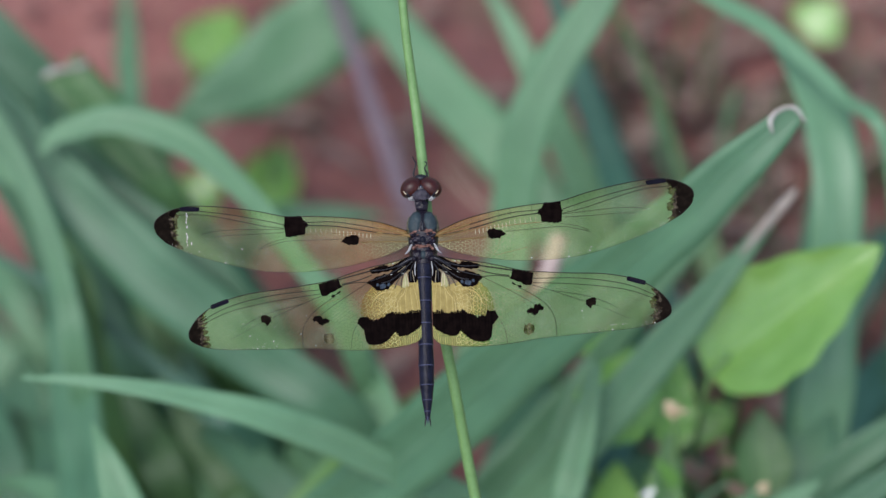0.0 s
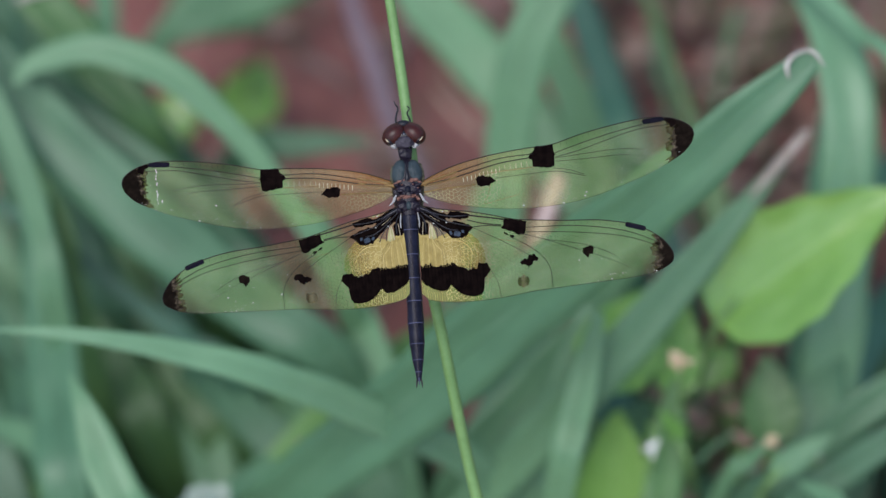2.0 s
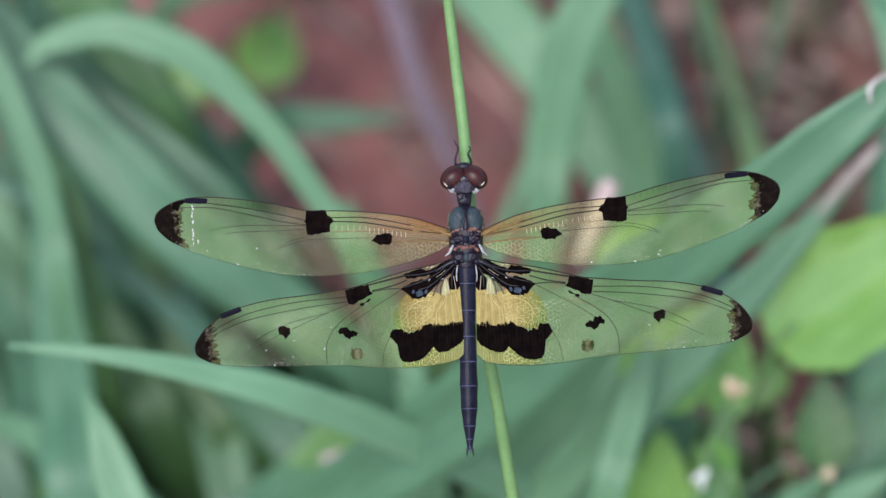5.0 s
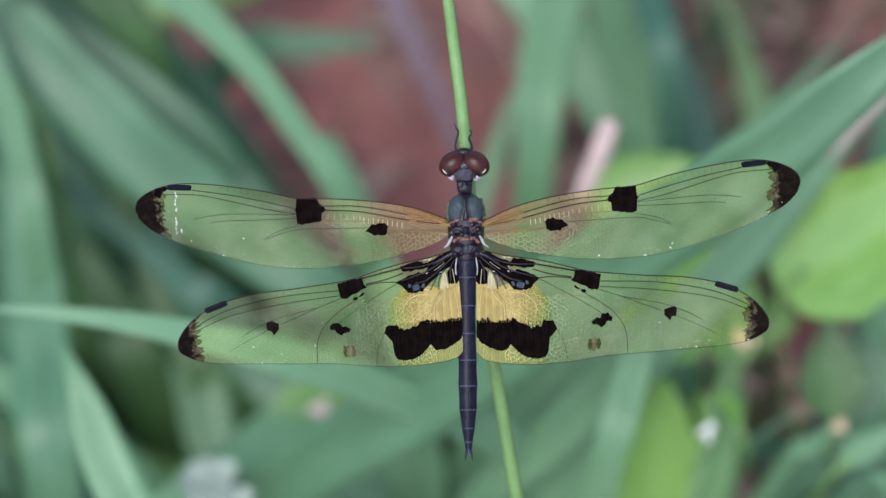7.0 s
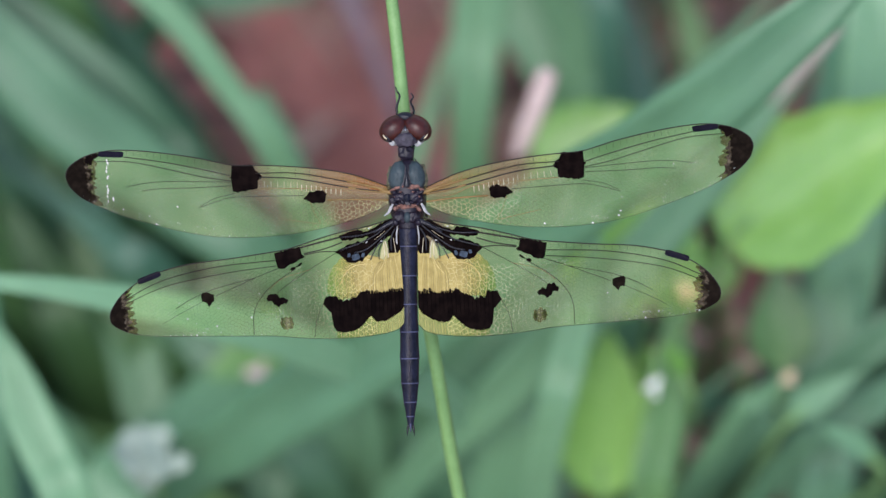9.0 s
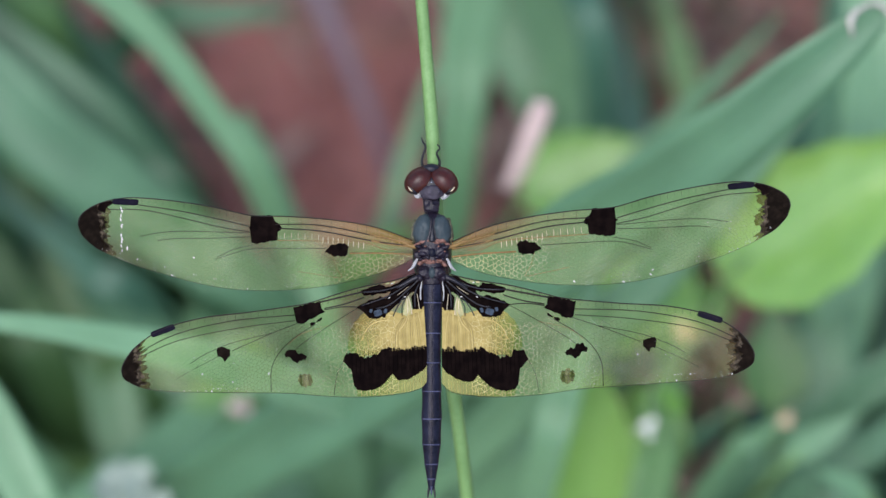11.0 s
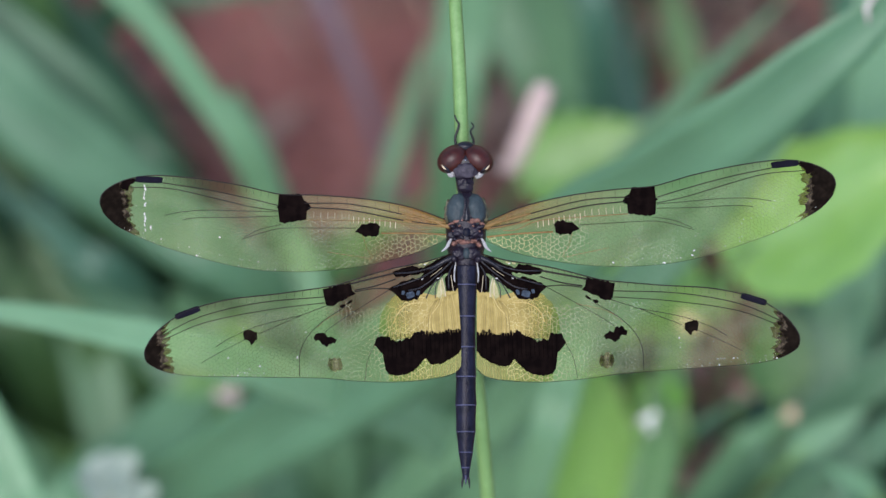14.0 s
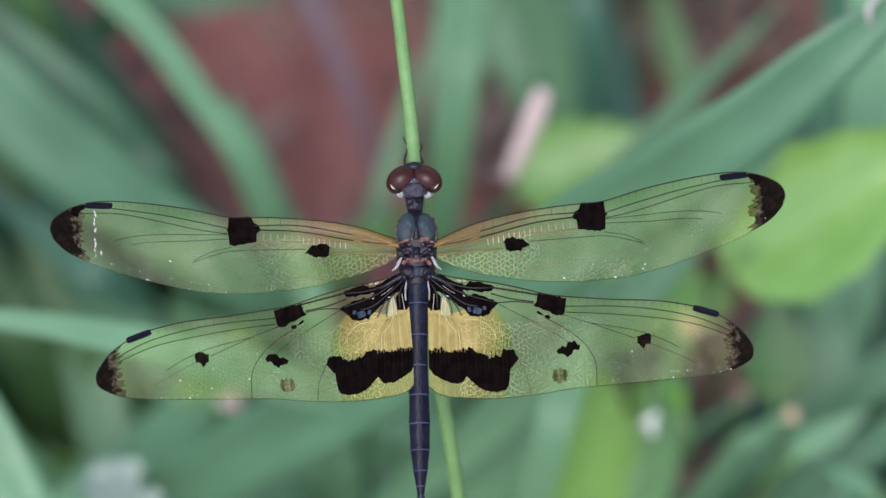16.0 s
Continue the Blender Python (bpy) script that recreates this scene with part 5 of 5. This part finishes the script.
    part_of("clear_cell", w.patch([(0.95, -2.45), (1.2, -2.6), (1.45, -3.3), (1.65, -4.2), (1.2, -4.4), (0.8, -4.2), (0.8, -3.3)], 16, 0.03, 0.03, cols=18), PALE_CELL, wing, "small pale yellow-green cell")
    # blue cells; the base's bluish gloss is put into their colour
    for k, (x, y, rx, ry, turn) in enumerate(((4.25, -3.85, 0.42, 0.32, -15), (3.45, -3.7, 0.16, 0.26, 20), (4.95, -3.6, 0.16, 0.2, 10))):
        part_of("gloss_cell", w.spot(x, y, rx, ry, turn, 15 + k, 4.0, 0.12, 0.13), CELL, wing, "small steel-blue cell with gloss put into its colour")
    for k, (x, y) in enumerate(((2.45, -0.80), (3.05, -0.86))):
        part_of("clear_cell", w.spot(x, y, 0.20, 0.09, -14, 40 + k, 4.0, 0.12, 0.085), PALE_CELL, wing, "small pale yellow-green cell")
    # glints on the black base, painted as whitish marks
    for k, (x, y) in enumerate(((2.95, -2.35), (1.35, -2.35), (2.6, -0.9))):
        part_of("small_mark", w.spot(x, y, 0.12, 0.045, -30 + 25 * k, 44 + k, 2.0, 0.3, 0.16), FLECK, wing, "tiny glint painted as a pale mark")
    part_of("dark_patch", w.patch([(10.1, -2.2), (13.0, -2.72), (12.75, -4.4), (12.0, -4.5), (11.0, -3.95), (9.7, -3.4), (10.1, -3.0), (10.6, -2.9), (10.6, -2.6)], 17 + side, 0.08, 0.05, cols=30), BROWN_BLACK, wing, "black-brown patch at the front edge")
    part_of("small_mark", w.spot(10.35, -4.2, 0.32, 0.13, -32, 51, 2.0, 0.5, 0.04), BROWN_BLACK, wing, "small broken brown mark")
    part_of("small_mark", w.spot(11.1, -4.55, 0.30, 0.16, -25, 52, 2.0, 0.5, 0.04), BROWN_BLACK, wing, "small broken brown mark")
    ragged = [(-1.15, -0.25), (-0.9, -0.6), (-0.35, -0.55), (-0.1, -0.85), (0.35, -0.55), (0.6, -0.2), (1.15, -0.15), (1.2, 0.25), (0.7, 0.65), (0.0, 0.6), (-0.2, 0.15), (-0.6, 0.2)]
    part_of("dark_spot", w.patch(ragged, 20 + side, 0.09, 0.05, (13.0, -7.7), 26), BROWN_BLACK, wing)
    part_of("dark_spot", w.patch([(-0.7, -0.3), (-0.35, -0.6), (-0.05, -0.9), (0.1, -0.45), (0.6, -0.35), (0.7, 0.35), (0.5, 0.65), (-0.2, 0.6), (-0.7, 0.35)], 23 + side, 0.06, 0.05, (20.5, -7.05), 18), TIP, wing)
    # a faint smudge of brown cells near the rear edge
    part_of("faint_spot", w.patch([(-0.8, -0.35), (-0.3, -0.75), (0.35, -0.7), (0.75, -0.1), (0.55, 0.6), (-0.1, 0.75), (-0.65, 0.4)], 26 + side, 0.14, 0.02, (12.2, -10.35), 18), FAINT_BROWN, wing, "faint brown smudge crossed by dark veins")
    for k in range(3):
        a = -0.45 + 0.45 * k
        part_of("cross_veins", w.vein([(12.2 + a, -9.65 - 0.15 * abs(a)), (12.25 + a * 0.9, -10.35), (12.2 + a, -11.05)], 0.017, 0.03), VEIN, wing)
        part_of("cross_veins", w.vein([(11.45, -10.35 + a), (12.2, -10.3 + a), (12.95, -10.4 + a)], 0.016, 0.03), VEIN, wing)
    part_of("tip_fringe", w.tip(28.5, 0.2, 80 + side, 0.5, 0.014), TIP_FRINGE, wing, "thin brown shade inside the dark wing tip")
    part_of("tip_fringe", w.tip(28.95, 0.2, 85 + side, 0.4, 0.024), TIP_MID, wing, "thinner brown inner edge of the dark wing tip")
    part_of("wing_tip", w.tip(29.6, 0.1, 29 + side, 0.28), TIP, wing, "black-brown wing tip with a ragged inner edge")
    part_of("stigma", w.spot(26.6, -4.32, 1.30, 0.33, -17, 31, 6.0, 0.03, 0.06), STIGMA, wing, "blue-black cell on the front edge")
    part_of("cross_veins", cross_veins(w, np.arange(6.2, 10.0, 0.62), 0.03, 0.7, 0.020), VEIN, wing)
    part_of("cross_veins", cross_veins(w, np.arange(13.4, 25.0, 0.8), 0.03, 0.6, 0.014), VEIN, wing)
    flecks(w, wing, (), 14.0, 8 + side)
    return wing


def loft(rows, sides=20, flat=1.0):
    """A body from rows of y, half width, half depth, centre z, in millimetres."""
    verts, faces = [], []
    for y, a, b, z in rows:
        verts += [np.array([a * math.cos(w), y, z + b * flat * math.sin(w)]) * MM for w in np.arange(sides) * 2 * math.pi / sides]
    for k in range(len(rows) - 1):
        for s in range(sides):
            s2 = (s + 1) % sides
            faces.append((k * sides + s, (k + 1) * sides + s, (k + 1) * sides + s2, k * sides + s2))
    faces += [tuple(range(sides)), tuple(range((len(rows) - 1) * sides, len(rows) * sides))[::-1]]
    return verts, faces


def ball(centre, radii, seg=28, rings=18, turn=0.0, lumps=0.0):
    """An egg-shaped plate; lumps make its surface uneven."""
    verts, faces = [], []
    c, s = math.cos(radians(turn)), math.sin(radians(turn))
    for i in range(rings + 1):
        p = math.pi * i / rings
        for j in range(seg):
            q = 2 * math.pi * j / seg
            x, y, z = radii[0] * math.sin(p) * math.cos(q), radii[1] * math.sin(p) * math.sin(q), radii[2] * math.cos(p)
            if lumps:
                grow = 1 + lumps * noise.noise(Vector((x * 2.3 + centre[0] * 7, y * 2.3 + centre[1] * 5, z * 2.3)))
                x, y, z = x * grow, y * grow, z * grow
            verts.append(np.array([centre[0] + x * c - y * s, centre[1] + x * s + y * c, centre[2] + z]) * MM)
    for i in range(rings):
        for j in range(seg):
            j2 = (j + 1) % seg
            faces.append((i * seg + j, (i + 1) * seg + j, (i + 1) * seg + j2, i * seg + j2))
    return verts, faces


def smooth_rows(rows, steps=5):
    return [tuple(r) for r in curve_points(rows, steps)]


def mm_tube(points, radii, sides=7, steps=4):
    return tube(np.array(points) * MM, np.array(radii) * MM, sides, steps)


def dragonfly():
    fly = thing("dragonfly", None, "indigo dragonfly with yellow and black patched clear wings on a stem", "dragonfly")
    fly.empty_display_size = 0.01
    # thorax
    part_of("thorax", loft(smooth_rows([(9.3, 0.7, 0.6, -0.6), (8.8, 1.35, 1.3, -0.9), (7.8, 1.85, 1.9, -1.2), (6.6, 1.98, 2.2, -1.4), (5.2, 2.0, 2.2, -1.5), (3.8, 1.85, 2.0, -1.4), (2.6, 1.45, 1.6, -1.2), (1.6, 1.05, 1.2, -1.0)])), PURPLE_SHELL, fly)
    for s in (-1, 1):
        part_of("shoulder_plate", ball((0.88 * s, 7.55, -0.12), (1.06, 1.66, 1.02), turn=5 * s, lumps=0.10), SLATE, fly, "slate blue-grey shoulder plate")
        part_of("fuzz", ball((1.80 * s, 7.4, -0.75), (0.34, 1.5, 0.8), turn=6 * s, lumps=0.45), HAIR, fly, "short pale hairs on the flank")
        part_of("pale_ridge", mm_tube([(1.35 * s, 4.95, 0.5), (1.72 * s, 4.3, 0.48), (1.95 * s, 3.85, 0.4), (2.45 * s, 3.45, 0.2)], [0.07, 0.17, 0.15, 0.05]), CHEEK, fly, "whitish ridge between the wing roots")
        part_of("pale_ridge", mm_tube([(1.05 * s, 2.4, 0.35), (1.18 * s, 1.2, 0.2), (1.1 * s, 0.1, 0.15)], [0.05, 0.11, 0.04]), CHEEK, fly)
        for x, y, rx, ry in ((0.95, 5.25, 0.62, 0.36), (0.85, 3.3, 0.55, 0.5), (1.35, 5.9, 0.5, 0.3), (1.45, 5.05, 0.4, 0.34), (0.5, 4.85, 0.36, 0.26), (0.55, 5.75, 0.34, 0.28), (1.1, 4.65, 0.4, 0.22), (1.2, 2.8, 0.4, 0.4)):
            part_of("back_plate", ball((x * s, y, 0.36), (rx, ry, 0.46), 18, 12, 20 * s, 0.35), PURPLE_SHELL, fly)
        for x, y, rx, ry in ((0.35, 6.45, 0.36, 0.20), (0.95, 6.5, 0.34, 0.17), (1.5, 6.15, 0.26, 0.15), (0.28, 4.35, 0.34, 0.24), (0.8, 4.5, 0.34, 0.2), (1.2, 4.2, 0.22, 0.2), (0.7, 5.95, 0.12, 0.10), (1.25, 5.45, 0.14, 0.08)):
            part_of("orange_seam", ball((x * s, y, 0.40), (rx * 1.35, ry * 1.15, 0.40), 16, 10, -14 * s, 0.8), PINK, fly, "dull orange-pink seam across the back")
        part_of("wing_root", mm_tube([(1.2 * s, 5.9, 0.3), (2.2 * s, 6.0, 0.35), (3.2 * s, 6.5, 0.3)], [0.30, 0.20, 0.09]), VEIN_GOLD, fly)
        part_of("wing_root", mm_tube([(1.0 * s, 3.0, 0.35), (2.0 * s, 2.6, 0.4), (3.6 * s, 1.7, 0.3)], [0.34, 0.26, 0.10]), BLACK, fly)
    part_of("back_plate", ball((0, 5.35, 0.45), (0.5, 0.55, 0.42), 18, 12), INDIGO, fly)
    part_of("back_plate", ball((0, 3.3, 0.42), (0.42, 0.6, 0.42), 18, 12), SLATE, fly)
    part_of("keel", mm_tube([(0, 8.9, 0.35), (0, 7.9, 0.80), (0, 7.2, 0.80), (0, 6.5, 0.62)], [0.04, 0.10, 0.24, 0.42], 10), BLACK, fly)
    for x, y, rx, ry in ((0.72, 5.35, 0.95, 0.62), (0.62, 3.35, 0.78, 0.72)):
        for s in (-1, 1):
            part_of("back_plate", ball((x * s, y, 0.24), (rx, ry, 0.5), 22, 14, 8 * s, 0.22), PURPLE_SHELL, fly, "dark purple ridged plate between the wing roots")
    # abdomen, ring by ring
    rings = ((2.1, 1.12), (0.2, 1.08), (-2.9, 0.92), (-5.9, 0.92), (-8.8, 0.98), (-11.6, 1.02), (-14.2, 0.93), (-16.2, 0.70), (-17.7, 0.46))
    for (y0, a0), (y1, a1) in zip(rings, rings[1:]):
        mid = (y0 + y1) / 2
        z0, z1 = -0.35 - 0.012 * (2.1 - y0), -0.35 - 0.012 * (2.1 - y1)
        rows = [(y0, a0 * 0.94, a0 * 0.80, z0), (y0 - 0.12, a0 * 0.99, a0 * 0.85, z0), (mid, (a0 + a1) / 2 * 0.985, (a0 + a1) * 0.42, (z0 + z1) / 2), (y1 + 0.14, a1 * 1.03, a1 * 0.88, z1), (y1 + 0.01, a1 * 0.98, a1 * 0.83, z1)]
        seg = part_of("abdomen_segment", loft(smooth_rows(rows, 4), 24), INDIGO, fly)
        part_of("segment_ring", loft([(y1 + 0.10, a1 * 1.035, a1 * 0.89, z1), (y1 + 0.02, a1 * 1.05, a1 * 0.90, z1), (y1 - 0.02, a1 * 1.02, a1 * 0.87, z1)], 24), RING, seg, "thin pale blue ring")
        part_of("back_ridge", mm_tube([(0, y0 - 0.2, z0 + a0 * 0.80), (0, mid, (z0 + z1) / 2 + (a0 + a1) * 0.42), (0, y1 + 0.2, z1 + a1 * 0.84)], [0.05, 0.07, 0.05]), PURPLE_SHELL, seg)
    part_of("abdomen_segment", loft(smooth_rows([(-17.7, 0.44, 0.40, -0.6), (-18.3, 0.36, 0.32, -0.6), (-18.8, 0.28, 0.24, -0.6)]), 18), INDIGO, fly)
    for s in (-1, 1):
        part_of("tail_appendage", mm_tube([(0.22 * s, -18.5, -0.5), (0.33 * s, -19.1, -0.5), (0.38 * s, -19.7, -0.55)], [0.12, 0.11, 0.03]), BLACK, fly)
    part_of("tail_appendage", mm_tube([(0, -18.4, -0.3), (0, -18.9, -0.32), (0, -19.3, -0.4)], [0.12, 0.10, 0.04]), RING, fly)
    # head
    head = part_of("head", ball((-0.1, 11.9, -0.7), (2.0, 1.2, 1.3)), BLACK, fly)
    head.location.y = 0.45 * MM
    for s in (-1, 1):
        part_of("eye", ball((-0.1 + 1.22 * s, 12.2, -0.5), (1.68, 1.30, 1.45), 36, 24, -36 * s), EYE, head, "large glossy red-brown compound eye")
        part_of("eye_rim", ball((-0.1 + 1.95 * s, 11.32, -0.22), (0.80, 0.36, 0.80), turn=48 * s), BLACK, head)
        part_of("cheek", ball((-0.1 + 1.45 * s, 10.80, -0.45), (0.58, 0.36, 0.5), turn=34 * s, lumps=0.4), CHEEK, head, "whitish fuzzy cheek behind the eye")
        part_of("pale_mark", mm_tube([(-0.1 + 2.35 * s, 11.55, 0.42), (-0.1 + 2.15 * s, 11.25, 0.48), (-0.1 + 1.85 * s, 11.05, 0.42)], [0.04, 0.09, 0.04]), VEIN_PALE, head, "pale crescent at the eye's rear edge")
    part_of("nape", ball((-0.1, 11.05, 0.05), (1.25, 0.80, 0.75), lumps=0.25), NAPE, head)
    part_of("nape_plate", ball((-0.1, 9.65, -0.35), (0.85, 0.85, 0.6), lumps=0.3), PURPLE_SHELL, head)
    part_of("brow", ball((-0.1, 13.4, -0.3), (0.95, 0.55, 0.7)), BLACK, head, "glossy black forehead")
    # two highlights of the shiny head, painted as small pale bumps
    part_of("brow_gleam", ball((-0.1, 13.38, 0.18), (0.42, 0.15, 0.2), 16, 10), GLEAM, head, "pale bluish gleam painted on the forehead")
    part_of("crown", ball((-0.1, 12.0, 0.40), (0.17, 0.13, 0.2), 16, 10), GLEAM, head)
    # legs
    for points in (((-0.5, 9.0, -1.6), (-0.9, 11.5, -2.6), (-0.95, 13.8, -1.9), (-1.05, 14.9, -1.7), (-0.7, 16.1, -1.4), (-0.95, 16.6, -1.2), (-1.15, 17.1, -1.2)),
                   ((0.4, 9.0, -1.6), (0.7, 11.5, -2.6), (0.7, 13.9, -2.0), (0.75, 14.7, -1.8), (0.45, 15.5, -1.5), (0.75, 16.0, -1.2), (0.5, 16.4, -1.3)),
                   ((-1.2, 6.8, -2.4), (-1.6, 7.8, -4.6), (-0.4, 9.6, -4.6)), ((1.2, 6.8, -2.4), (1.7, 7.8, -4.6), (0.7, 9.6, -4.6)),
                   ((-1.0, 5.0, -2.8), (-1.5, 3.6, -5.2), (0.2, 4.4, -5.6)), ((1.0, 5.0, -2.8), (1.9, 3.4, -5.2), (1.1, 4.2, -5.6))):
        part_of("leg", mm_tube(points, np.linspace(0.20, 0.07, len(points))), BLACK, fly)
    # wings
    forewing(fly, 1, (2.0, 5.5, 0.30), 0, 1.0, 0.7, "clear yellowish forewing with black-brown patches")
    forewing(fly, -1, (-2.0, 5.7, 0.30), 3.8, 0.98, 0.5, "clear yellowish forewing with black-brown patches")
    hindwing(fly, 1, (1.6, 3.2, 0.20), 0, 1.0, 0.5, "clear hindwing with a golden base and broad black band")
    hindwing(fly, -1, (-1.6, 3.2, 0.20), 3.7, 0.975, 0.9, "clear hindwing with a golden base and broad black band")
    return fly


stem = sway_stem()
fly = dragonfly()

# the lens is focused on the insect; a small aperture
cam.data.dof.use_dof = True
cam.data.dof.focus_object = fly
cam.data.dof.aperture_fstop = 14.0


def motions():
    """The stem swings about its foot; the insect rides on it and rocks a little of its own."""
    walk(fly, [(t, pose(x, y, z, rx, ry, rz)) for t, x, y, z, rx, ry, rz in SWAY_ROWS])
    walk(stem, [(t, pose(x, y, z, rx, ry, rz)) for t, x, y, z, rx, ry, rz in STEM_ROWS])


motions()
